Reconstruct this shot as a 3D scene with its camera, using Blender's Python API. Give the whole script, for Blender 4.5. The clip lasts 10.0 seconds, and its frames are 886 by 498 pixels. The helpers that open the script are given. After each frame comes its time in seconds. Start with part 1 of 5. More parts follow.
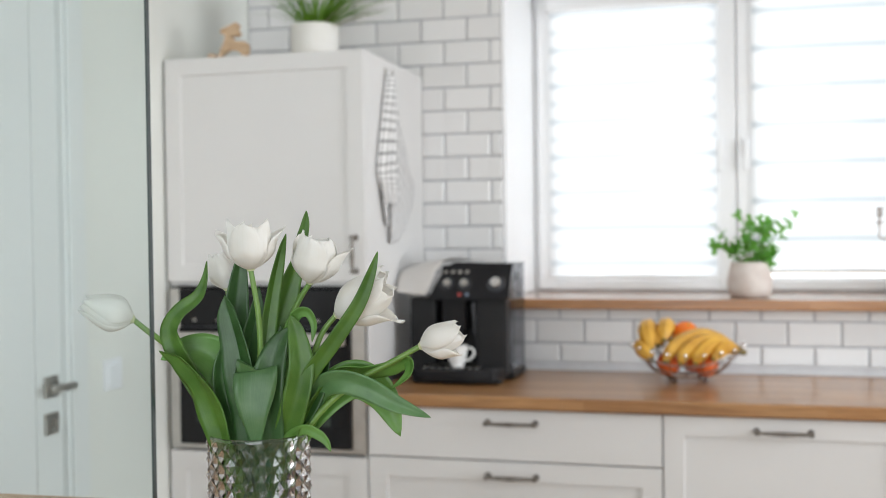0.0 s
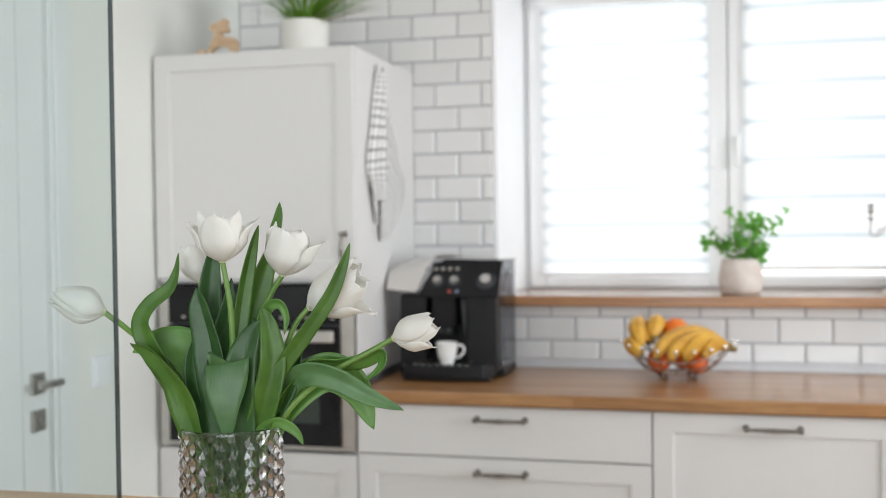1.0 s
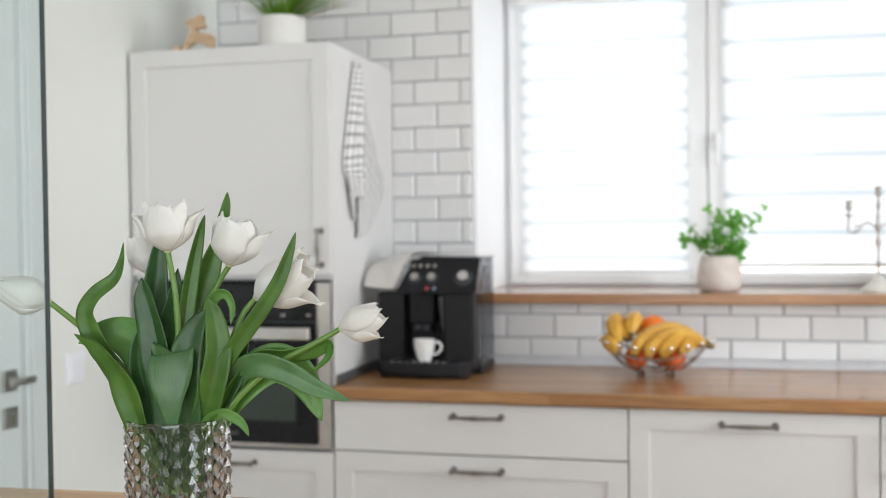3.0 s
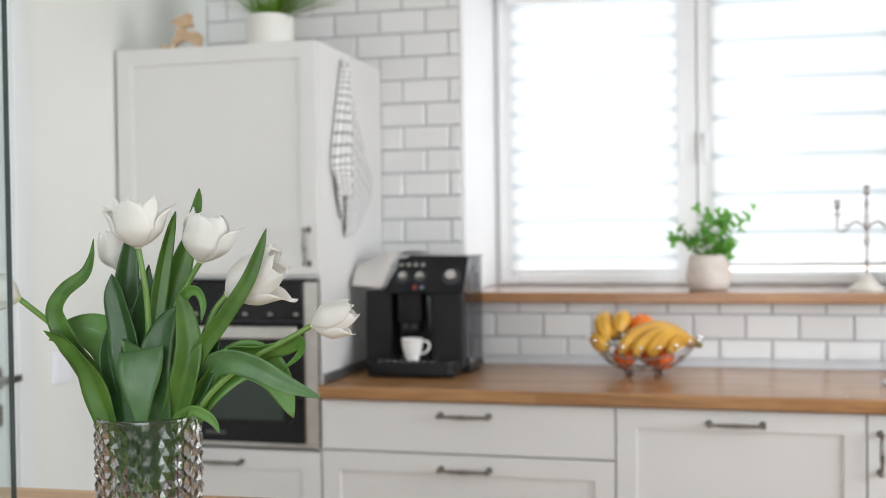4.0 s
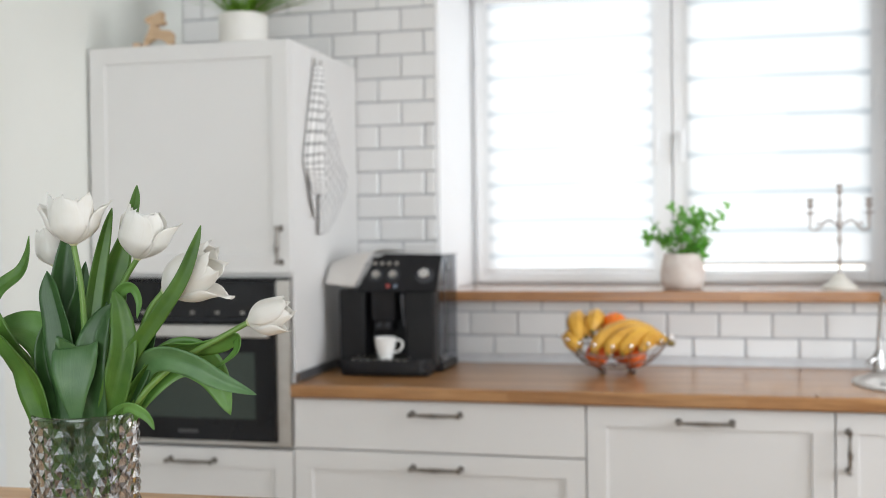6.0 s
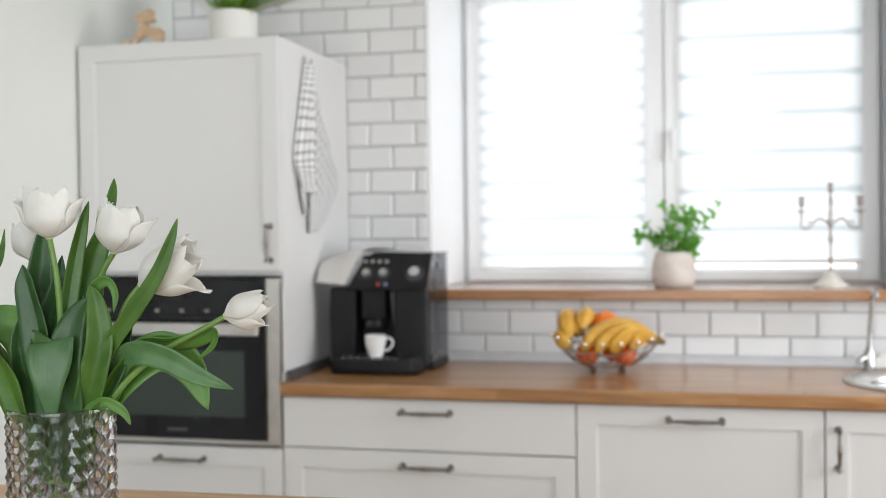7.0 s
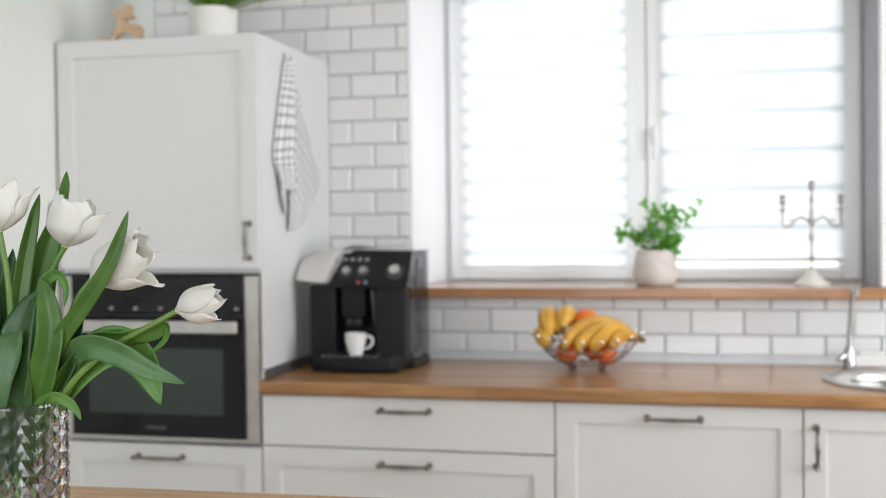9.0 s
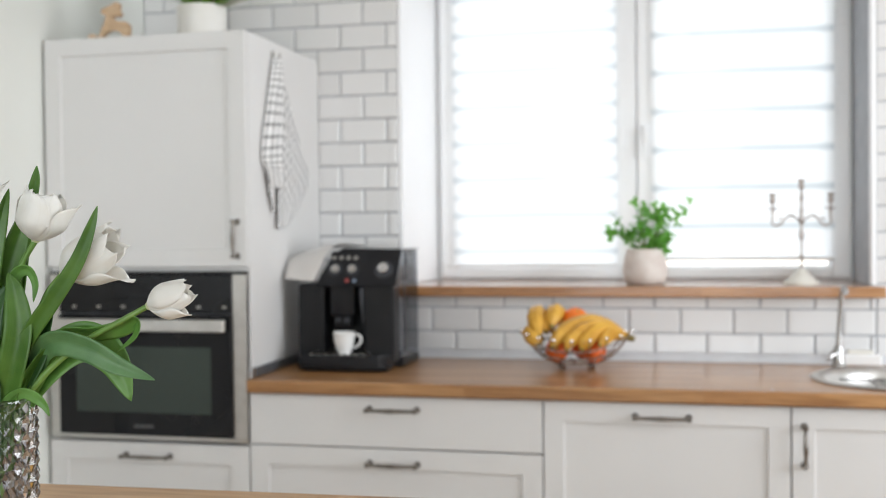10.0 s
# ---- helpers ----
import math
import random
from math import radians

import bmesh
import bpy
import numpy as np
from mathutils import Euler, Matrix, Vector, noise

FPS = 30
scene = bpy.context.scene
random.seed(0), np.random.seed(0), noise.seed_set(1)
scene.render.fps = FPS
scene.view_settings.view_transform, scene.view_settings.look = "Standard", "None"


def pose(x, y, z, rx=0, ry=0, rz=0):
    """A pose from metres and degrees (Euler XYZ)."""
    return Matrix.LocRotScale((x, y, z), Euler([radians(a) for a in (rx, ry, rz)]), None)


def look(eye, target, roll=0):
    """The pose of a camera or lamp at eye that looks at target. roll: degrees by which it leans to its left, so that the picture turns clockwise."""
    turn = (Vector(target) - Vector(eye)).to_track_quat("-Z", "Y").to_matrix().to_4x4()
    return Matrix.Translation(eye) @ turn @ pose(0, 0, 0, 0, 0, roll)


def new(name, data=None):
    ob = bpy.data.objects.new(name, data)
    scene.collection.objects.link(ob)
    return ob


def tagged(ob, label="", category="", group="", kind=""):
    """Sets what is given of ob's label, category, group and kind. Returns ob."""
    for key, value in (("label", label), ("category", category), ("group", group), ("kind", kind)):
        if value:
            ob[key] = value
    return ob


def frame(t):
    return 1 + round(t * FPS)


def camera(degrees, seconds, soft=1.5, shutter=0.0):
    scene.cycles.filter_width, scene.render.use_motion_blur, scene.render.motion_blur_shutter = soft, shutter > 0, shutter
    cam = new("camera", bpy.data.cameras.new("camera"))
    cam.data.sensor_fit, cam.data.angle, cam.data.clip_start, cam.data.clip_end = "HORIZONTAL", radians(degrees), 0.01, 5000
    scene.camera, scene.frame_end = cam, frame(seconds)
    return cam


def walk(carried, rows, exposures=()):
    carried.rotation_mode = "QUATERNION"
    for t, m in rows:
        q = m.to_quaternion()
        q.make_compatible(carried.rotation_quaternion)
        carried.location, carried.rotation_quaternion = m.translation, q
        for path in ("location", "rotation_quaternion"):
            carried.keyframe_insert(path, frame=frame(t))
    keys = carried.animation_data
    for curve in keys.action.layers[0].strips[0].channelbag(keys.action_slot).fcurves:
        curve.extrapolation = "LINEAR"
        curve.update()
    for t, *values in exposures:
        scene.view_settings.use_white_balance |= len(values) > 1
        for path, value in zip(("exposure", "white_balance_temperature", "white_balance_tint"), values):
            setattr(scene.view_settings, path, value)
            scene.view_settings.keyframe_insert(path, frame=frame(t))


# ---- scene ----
cam = camera(44.59, 10.0, soft=0.9)
# sharp on the flowers, slightly soft on the kitchen behind
cam.data.dof.use_dof, cam.data.dof.focus_distance, cam.data.dof.aperture_fstop = True, 1.07, 6.2
PATH = [
    (0, (0.9670, -2.8270, 1.3504), (0.4568, -0.8935, 1.3111), -0.69),
    (0.5, (0.9772, -2.8200, 1.3461), (0.4690, -0.8860, 1.3062), -0.70),
    (1, (0.9884, -2.8133, 1.3422), (0.4813, -0.8791, 1.3019), -0.71),
    (1.5, (0.9956, -2.8071, 1.3360), (0.4919, -0.8719, 1.2967), -0.71),
    (2, (1.0065, -2.8037, 1.3344), (0.5062, -0.8677, 1.2941), -0.70),
    (2.5, (1.0177, -2.8000, 1.3325), (0.5208, -0.8631, 1.2925), -0.71),
    (4, (1.0490, -2.7842, 1.3266), (0.5629, -0.8445, 1.2875), -0.72),
    (4.5, (1.0610, -2.7797, 1.3234), (0.5786, -0.8391, 1.2841), -0.71),
    (5, (1.0770, -2.7767, 1.3240), (0.5983, -0.8352, 1.2843), -0.72),
    (5.5, (1.0914, -2.7755, 1.3243), (0.6164, -0.8331, 1.2843), -0.72),
    (7, (1.1168, -2.7635, 1.3169), (0.6518, -0.8187, 1.2772), -0.69),
    (7.5, (1.1249, -2.7582, 1.3133), (0.6637, -0.8125, 1.2740), -0.68),
    (8, (1.1325, -2.7553, 1.3142), (0.6746, -0.8088, 1.2742), -0.68),
    (8.5, (1.1411, -2.7525, 1.3145), (0.6859, -0.8054, 1.2743), -0.67),
    (9, (1.1507, -2.7475, 1.3104), (0.6982, -0.7997, 1.2705), -0.63),
    (9.5, (1.1602, -2.7406, 1.3070), (0.7107, -0.7922, 1.2672), -0.61),
    (10, (1.1706, -2.7343, 1.3054), (0.7240, -0.7852, 1.2654), -0.60),
]
walk(cam, [(t, look(eye, target, roll)) for t, eye, target, roll in PATH])

# ---- light ----
world = bpy.data.worlds.new("sky")
scene.world = world
world.use_nodes = True
wn, wl = world.node_tree.nodes, world.node_tree.links
sky = wn.new("ShaderNodeTexSky")
sky.sky_type, sky.sun_disc, sky.sun_elevation, sky.sun_rotation = "NISHITA", False, radians(40), radians(20)
wl.new(sky.outputs[0], wn["Background"].inputs[0])
wn["Background"].inputs[1].default_value = 0.12


def area(name, m, w, h, power, color):
    lamp = bpy.data.lights.new(name, "AREA")
    lamp.shape, lamp.size, lamp.size_y, lamp.energy, lamp.color = "RECTANGLE", w, h, power, color
    ob = new(name, lamp)
    ob.matrix_world = m
    return ob


# daylight outside the kitchen window, and in the openings of the two room windows out of view
area("kitchen_window_daylight", look((1.0, 2.15, 1.75), (1.0, 0.0, 1.5)), 3.6, 2.6, 47, (0.91, 0.965, 1.0))
area("rear_window_daylight", look((1.2, -4.93, 1.5), (1.0, 0.0, 1.3)), 2.2, 1.5, 57, (0.90, 0.945, 1.0))
area("side_window_daylight", look((3.52, -0.9, 1.55), (0.0, -0.6, 1.3)), 1.7, 1.4, 66, (0.90, 0.945, 1.0))
scene.view_settings.exposure = 0.0


# ---- materials ----
def nodes(name):
    m = bpy.data.materials.new(name)
    m.use_nodes = True
    t = m.node_tree
    return m, t.nodes, t.links, t.nodes["Principled BSDF"]


def ramp(n, l, fac, stops):
    r = n.new("ShaderNodeValToRGB")
    while len(r.color_ramp.elements) < len(stops):
        r.color_ramp.elements.new(0.5)
    for e, (p, c) in zip(r.color_ramp.elements, stops):
        e.position, e.color = p, (*c, 1)
    l.new(fac, r.inputs[0])
    return r.outputs[0]


def tex(n, l, scale=(1, 1, 1), kind="ShaderNodeTexNoise", **values):
    co, mp, t = n.new("ShaderNodeTexCoord"), n.new("ShaderNodeMapping"), n.new(kind)
    mp.inputs["Scale"].default_value = scale
    l.new(co.outputs["Object"], mp.inputs[0])
    l.new(mp.outputs[0], t.inputs["Vector"])
    for k, v in values.items():
        t.inputs[k].default_value = v
    return t


def bump(n, l, b, height, strength, distance=0.002):
    u = n.new("ShaderNodeBump")
    u.inputs["Strength"].default_value, u.inputs["Distance"].default_value = strength, distance
    l.new(height, u.inputs["Height"])
    l.new(u.outputs[0], b.inputs["Normal"])


def mottled(name, c1, c2, rough=0.5, metal=0.0, scale=8.0, fine=120.0, relief=0.1, coat=0.0, vary=0.08, specular=0.5):
    """A surface with broad mottling, fine grain in relief and uneven gloss."""
    m, n, l, b = nodes(name)
    broad = tex(n, l, Scale=scale, Detail=5.0)
    grain = tex(n, l, Scale=fine, Detail=3.0)
    l.new(ramp(n, l, broad.outputs[0], [(0.3, c1), (0.7, c2)]), b.inputs["Base Color"])
    mr = n.new("ShaderNodeMapRange")
    mr.inputs[3].default_value, mr.inputs[4].default_value = max(rough - vary, 0.01), rough + vary
    l.new(grain.outputs[0], mr.inputs[0])
    l.new(mr.outputs[0], b.inputs["Roughness"])
    b.inputs["Metallic"].default_value, b.inputs["Coat Weight"].default_value = metal, coat
    b.inputs["Specular IOR Level"].default_value = specular
    bump(n, l, b, grain.outputs[0], relief, 0.0006)
    return m


def wood(name, dark, mid, light, along=0, rough=0.35, coat=0.25, staves=0.045, length=0.6, coat_rough=0.15):
    """Glued staves of oak with grain along one axis."""
    m, n, l, b = nodes(name)
    sc = [14.0, 14.0, 14.0]
    sc[along] = 1.1
    co = n.new("ShaderNodeTexCoord")
    br = n.new("ShaderNodeTexBrick")
    mp = n.new("ShaderNodeMapping")
    mp.inputs["Rotation"].default_value = (0, 0, 0 if along == 0 else radians(90))
    l.new(co.outputs["Object"], mp.inputs[0])
    l.new(mp.outputs[0], br.inputs["Vector"])
    br.inputs["Scale"].default_value, br.inputs["Brick Width"].default_value, br.inputs["Row Height"].default_value = 1.0, length, staves
    br.inputs["Mortar Size"].default_value = 0.0004
    br.inputs["Color1"].default_value, br.inputs["Color2"].default_value, br.inputs["Mortar"].default_value = (0, 0, 0, 1), (1, 1, 1, 1), (0, 0, 0, 1)
    shift = n.new("ShaderNodeVectorMath")
    shift.operation = "MULTIPLY_ADD"
    l.new(br.outputs[0], shift.inputs[0])
    shift.inputs[1].default_value = (3.0, 5.0, 2.0)
    l.new(co.outputs["Object"], shift.inputs[2])
    mg = n.new("ShaderNodeMapping")
    mg.inputs["Scale"].default_value = sc
    l.new(shift.outputs[0], mg.inputs[0])
    g1, g2 = n.new("ShaderNodeTexNoise"), n.new("ShaderNodeTexNoise")
    g1.inputs["Scale"].default_value, g1.inputs["Detail"].default_value, g1.inputs["Distortion"].default_value = 1.6, 8.0, 1.2
    g2.inputs["Scale"].default_value, g2.inputs["Detail"].default_value = 11.0, 4.0
    l.new(mg.outputs[0], g1.inputs["Vector"])
    l.new(mg.outputs[0], g2.inputs["Vector"])
    base = ramp(n, l, g1.outputs[0], [(0.28, dark), (0.5, mid), (0.72, light)])
    streak = ramp(n, l, g2.outputs[0], [(0.35, (0.72, 0.68, 0.62)), (0.6, (1, 1, 1))])
    mx = n.new("ShaderNodeMix")
    mx.data_type, mx.blend_type = "RGBA", "MULTIPLY"
    mx.inputs[0].default_value = 0.6
    l.new(base, mx.inputs[6])
    l.new(streak, mx.inputs[7])
    tone = ramp(n, l, br.outputs[0], [(0.0, (0.86, 0.84, 0.82)), (1.0, (1.06, 1.05, 1.04))])
    m2 = n.new("ShaderNodeMix")
    m2.data_type, m2.blend_type = "RGBA", "MULTIPLY"
    m2.inputs[0].default_value = 1.0
    l.new(mx.outputs[2], m2.inputs[6])
    l.new(tone, m2.inputs[7])
    l.new(m2.outputs[2], b.inputs["Base Color"])
    b.inputs["Roughness"].default_value, b.inputs["Coat Weight"].default_value, b.inputs["Coat Roughness"].default_value = rough, coat, coat_rough
    bump(n, l, b, g2.outputs[0], 0.15, 0.0005)
    return m


def glass(name, color, rough=0.0, ior=1.45):
    m, n, l, b = nodes(name)
    b.inputs["Base Color"].default_value = (*color, 1)
    b.inputs["Transmission Weight"].default_value, b.inputs["Roughness"].default_value, b.inputs["IOR"].default_value = 1.0, rough, ior
    return m


LACQUER = mottled("cream_white_lacquer", (0.695, 0.685, 0.672), (0.725, 0.714, 0.70), 0.42, scale=3, fine=60, relief=0.05)
PAINT = mottled("off_white_wall_paint", (0.735, 0.745, 0.70), (0.765, 0.772, 0.73), 0.75, scale=2.5, fine=180, relief=0.25)
REVEAL = mottled("white_plaster", (0.91, 0.91, 0.915), (0.935, 0.935, 0.94), 0.7, scale=4, fine=150, relief=0.2)
DOORWHITE = mottled("white_door_foil", (0.72, 0.745, 0.74), (0.75, 0.77, 0.765), 0.4, scale=3, fine=90, relief=0.05)
CEIL = mottled("white_ceiling_paint", (0.82, 0.82, 0.81), (0.85, 0.85, 0.84), 0.85, scale=3, fine=150, relief=0.2)
GROUT = mottled("grey_grout", (0.36, 0.37, 0.39), (0.44, 0.45, 0.47), 0.85, scale=20, fine=300, relief=0.4)
OAK = wood("oiled_oak", (0.29, 0.130, 0.041), (0.44, 0.222, 0.084), (0.54, 0.297, 0.125), coat=0.45, coat_rough=0.16)
OAKSILL = wood("oiled_oak_sill", (0.30, 0.13, 0.045), (0.44, 0.21, 0.08), (0.52, 0.28, 0.12), length=1.2, staves=0.06, coat=0.9, coat_rough=0.09)
OAKTABLE = wood("light_oak", (0.42, 0.24, 0.11), (0.55, 0.34, 0.17), (0.63, 0.42, 0.23), rough=0.45, coat=0.1, staves=0.09, length=1.4)
FLOOR = wood("floor_oak", (0.30, 0.19, 0.10), (0.42, 0.28, 0.16), (0.50, 0.35, 0.21), along=1, rough=0.45, coat=0.1, staves=0.14, length=1.3)
PVC = mottled("white_window_plastic", (0.90, 0.905, 0.91), (0.93, 0.935, 0.94), 0.3, scale=5, fine=80, relief=0.03)
STEEL = mottled("brushed_steel", (0.55, 0.53, 0.50), (0.63, 0.61, 0.58), 0.32, 1.0, scale=30, fine=400, relief=0.1)
CHROME = mottled("chrome", (0.78, 0.78, 0.79), (0.84, 0.84, 0.85), 0.12, 1.0, scale=30, fine=200, relief=0.02, vary=0.04)
# chrome of the tap, its dark reflections put into the base colour
TAPCHROME = mottled("chrome_dark_reflection", (0.40, 0.39, 0.38), (0.52, 0.51, 0.50), 0.16, 1.0, scale=25, fine=200, relief=0.04, vary=0.06)
WIRE = mottled("dull_chrome_wire", (0.30, 0.28, 0.27), (0.45, 0.43, 0.42), 0.2, 1.0, scale=60, fine=300, relief=0.05)
PEWTER = mottled("aged_pewter", (0.16, 0.145, 0.13), (0.30, 0.275, 0.25), 0.36, 1.0, scale=60, fine=300, relief=0.2)
NICKEL = mottled("satin_nickel", (0.36, 0.34, 0.31), (0.44, 0.42, 0.39), 0.35, 1.0, scale=30, fine=300, relief=0.05)
BLACKGLASS = mottled("black_oven_glass", (0.006, 0.006, 0.007), (0.010, 0.010, 0.011), 0.10, scale=6, fine=40, relief=0.0, vary=0.02, specular=0.3)
OVENWINDOW = mottled("dark_oven_window", (0.038, 0.050, 0.042), (0.048, 0.062, 0.052), 0.14, scale=3, fine=40, relief=0.0, vary=0.02, specular=0.3)
BLACK = mottled("black_plastic", (0.008, 0.008, 0.009), (0.014, 0.014, 0.015), 0.36, scale=12, fine=500, relief=0.15, specular=0.25)
GLOSSBLACK = mottled("gloss_black_plastic", (0.010, 0.010, 0.012), (0.016, 0.016, 0.018), 0.2, scale=12, fine=200, relief=0.02, vary=0.04, specular=0.25)
SMOKE = mottled("dark_grey_gloss_plastic", (0.030, 0.032, 0.038), (0.045, 0.047, 0.054), 0.12, scale=10, fine=150, relief=0.02, vary=0.04)
GREYSTRIP = mottled("dark_grey_profile", (0.06, 0.062, 0.068), (0.09, 0.093, 0.10), 0.35, scale=20, fine=200, relief=0.05)
ALU = mottled("brushed_aluminium", (0.55, 0.56, 0.58), (0.63, 0.64, 0.66), 0.36, 1.0, scale=20, fine=300, relief=0.08)
COVE = mottled("pale_satin_aluminium", (0.74, 0.75, 0.77), (0.80, 0.81, 0.83), 0.30, 0.55, scale=20, fine=300, relief=0.05)
GREYTEXT = mottled("grey_print", (0.06, 0.06, 0.06), (0.08, 0.08, 0.08), 0.5)
REDLAMP = mottled("dull_red_button", (0.30, 0.04, 0.035), (0.40, 0.06, 0.05), 0.35)
BLUELAMP = mottled("blue_grey_button", (0.14, 0.18, 0.24), (0.20, 0.25, 0.32), 0.35)
CERAMIC = mottled("white_ceramic", (0.80, 0.79, 0.77), (0.84, 0.83, 0.81), 0.18, scale=8, fine=80, relief=0.02)
POTWHITE = mottled("matt_white_ceramic", (0.78, 0.75, 0.70), (0.83, 0.80, 0.76), 0.55, scale=12, fine=150, relief=0.15)
POTBEIGE = mottled("washed_pink_concrete", (0.62, 0.53, 0.48), (0.74, 0.68, 0.63), 0.85, scale=22, fine=160, relief=0.5)
SOIL = mottled("soil", (0.03, 0.02, 0.012), (0.06, 0.04, 0.025), 0.95, scale=60, fine=200, relief=1.0)
CANDLE = mottled("aged_silver", (0.50, 0.46, 0.44), (0.62, 0.58, 0.55), 0.42, 0.75, scale=50, fine=250, relief=0.15)
CANDLEBASE = mottled("cream_enamel", (0.72, 0.68, 0.60), (0.80, 0.77, 0.70), 0.45, scale=20, fine=150, relief=0.1)
TOYWOOD = wood("raw_birch", (0.52, 0.36, 0.22), (0.64, 0.46, 0.30), (0.70, 0.53, 0.36), staves=0.5, rough=0.6, coat=0.0)
BANANA = mottled("banana_peel", (0.55, 0.26, 0.022), (0.76, 0.43, 0.060), 0.45, scale=24, fine=220, relief=0.15)
BANANATIP = mottled("banana_stalk", (0.10, 0.07, 0.02), (0.30, 0.22, 0.05), 0.6, scale=60, fine=220, relief=0.2)
ORANGE = mottled("orange_peel", (0.80, 0.16, 0.012), (0.92, 0.24, 0.02), 0.42, scale=14, fine=700, relief=0.6)
MANDARIN = mottled("mandarin_peel", (0.62, 0.09, 0.01), (0.76, 0.14, 0.015), 0.40, scale=14, fine=600, relief=0.6)
SWITCH = mottled("white_switch_plastic", (0.82, 0.83, 0.86), (0.84, 0.85, 0.88), 0.3)


def tile_glaze():
    m, n, l, b = nodes("white_glazed_tile")
    info = n.new("ShaderNodeObjectInfo")
    l.new(ramp(n, l, info.outputs["Random"], [(0.0, (0.70, 0.69, 0.68)), (1.0, (0.765, 0.755, 0.745))]), b.inputs["Base Color"])
    wave = tex(n, l, Scale=9.0, Detail=2.0)
    b.inputs["Roughness"].default_value = 0.13
    bump(n, l, b, wave.outputs[0], 0.08, 0.003)
    return m


TILE = tile_glaze()


def cloth(name, ground, line, pitch, width, soft=0.0):
    """Woven cotton with a window-pane check in its own flat coordinates (UV, metres)."""
    m, n, l, b = nodes(name)
    uv = n.new("ShaderNodeUVMap")
    sep = n.new("ShaderNodeSeparateXYZ")
    l.new(uv.outputs[0], sep.inputs[0])
    outs = []
    for axis in (0, 1):
        d = n.new("ShaderNodeMath")
        d.operation = "PINGPONG"
        l.new(sep.outputs[axis], d.inputs[0])
        d.inputs[1].default_value = pitch / 2
        c = n.new("ShaderNodeMath")
        c.operation = "LESS_THAN"
        l.new(d.outputs[0], c.inputs[0])
        c.inputs[1].default_value = width / 2
        outs.append(c.outputs[0])
    mx = n.new("ShaderNodeMath")
    mx.operation = "ADD"
    l.new(outs[0], mx.inputs[0])
    l.new(outs[1], mx.inputs[1])
    half = n.new("ShaderNodeMath")
    half.operation, half.inputs[1].default_value = "MULTIPLY", 0.5
    l.new(mx.outputs[0], half.inputs[0])
    between = tuple(0.45 * a + 0.55 * c for a, c in zip(ground, line))
    l.new(ramp(n, l, half.outputs[0], [(0.0, ground), (0.5, between), (1.0, line)]), b.inputs["Base Color"])
    weave = tex(n, l, Scale=700.0, Detail=2.0)
    b.inputs["Roughness"].default_value = 0.95
    b.inputs["Sheen Weight"].default_value = 0.2
    bump(n, l, b, weave.outputs[0], 0.4, 0.0006)
    return m


CHECK = cloth("checked_cotton", (0.82, 0.81, 0.80), (0.04, 0.039, 0.039), 0.0220, 0.0058)
LINEN = cloth("natural_linen", (0.66, 0.63, 0.60), (0.60, 0.57, 0.54), 0.012, 0.002)


def leaf_material(name, c1, c2, vein, rough=0.38, stripes=130.0, through_light=0.25, veins=0.4):
    """Leaf tissue: lengthwise veins from UV, mottling, some light passing through."""
    m, n, l, b = nodes(name)
    uv = n.new("ShaderNodeUVMap")
    mp = n.new("ShaderNodeMapping")
    mp.inputs["Scale"].default_value = (stripes, 1.2, 1)
    l.new(uv.outputs[0], mp.inputs[0])
    st = n.new("ShaderNodeTexNoise")
    st.inputs["Scale"].default_value, st.inputs["Detail"].default_value = 0.35, 3.0
    l.new(mp.outputs[0], st.inputs["Vector"])
    broad = tex(n, l, Scale=45.0, Detail=6.0)
    base = ramp(n, l, broad.outputs[0], [(0.3, c1), (0.7, c2)])
    mx = n.new("ShaderNodeMix")
    mx.data_type = "RGBA"
    fac = ramp(n, l, st.outputs[0], [(0.45, (0, 0, 0)), (0.8, (veins, veins, veins))])
    l.new(fac, mx.inputs[0])
    l.new(base, mx.inputs[6])
    mx.inputs[7].default_value = (*vein, 1)
    l.new(mx.outputs[2], b.inputs["Base Color"])
    b.inputs["Roughness"].default_value = rough
    bump(n, l, b, st.outputs[0], 0.5 * veins, 0.0008)
    tr = n.new("ShaderNodeBsdfTranslucent")
    l.new(mx.outputs[2], tr.inputs[0])
    ms = n.new("ShaderNodeMixShader")
    ms.inputs[0].default_value = through_light
    l.new(b.outputs[0], ms.inputs[1])
    l.new(tr.outputs[0], ms.inputs[2])
    l.new(ms.outputs[0], n["Material Output"].inputs[0])
    return m


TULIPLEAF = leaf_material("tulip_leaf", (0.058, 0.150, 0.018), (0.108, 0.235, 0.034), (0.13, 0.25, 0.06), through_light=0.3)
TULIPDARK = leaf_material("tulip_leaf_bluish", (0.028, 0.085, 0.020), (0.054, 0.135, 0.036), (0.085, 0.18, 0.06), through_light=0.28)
TULIPMID = leaf_material("tulip_leaf_greyish", (0.060, 0.150, 0.046), (0.095, 0.205, 0.070), (0.14, 0.26, 0.10), through_light=0.28)
# for the low front leaf: light on its upturned face put into a paler green
TULIPBLUE = leaf_material("tulip_leaf_bluish_lit", (0.090, 0.215, 0.070), (0.150, 0.300, 0.115), (0.19, 0.34, 0.15), through_light=0.3)
TULIPPALE = leaf_material("tulip_leaf_pale", (0.100, 0.250, 0.040), (0.165, 0.345, 0.074), (0.20, 0.35, 0.11))
STEM = leaf_material("tulip_stem", (0.12, 0.24, 0.045), (0.17, 0.30, 0.065), (0.20, 0.33, 0.09), stripes=20, through_light=0.1)
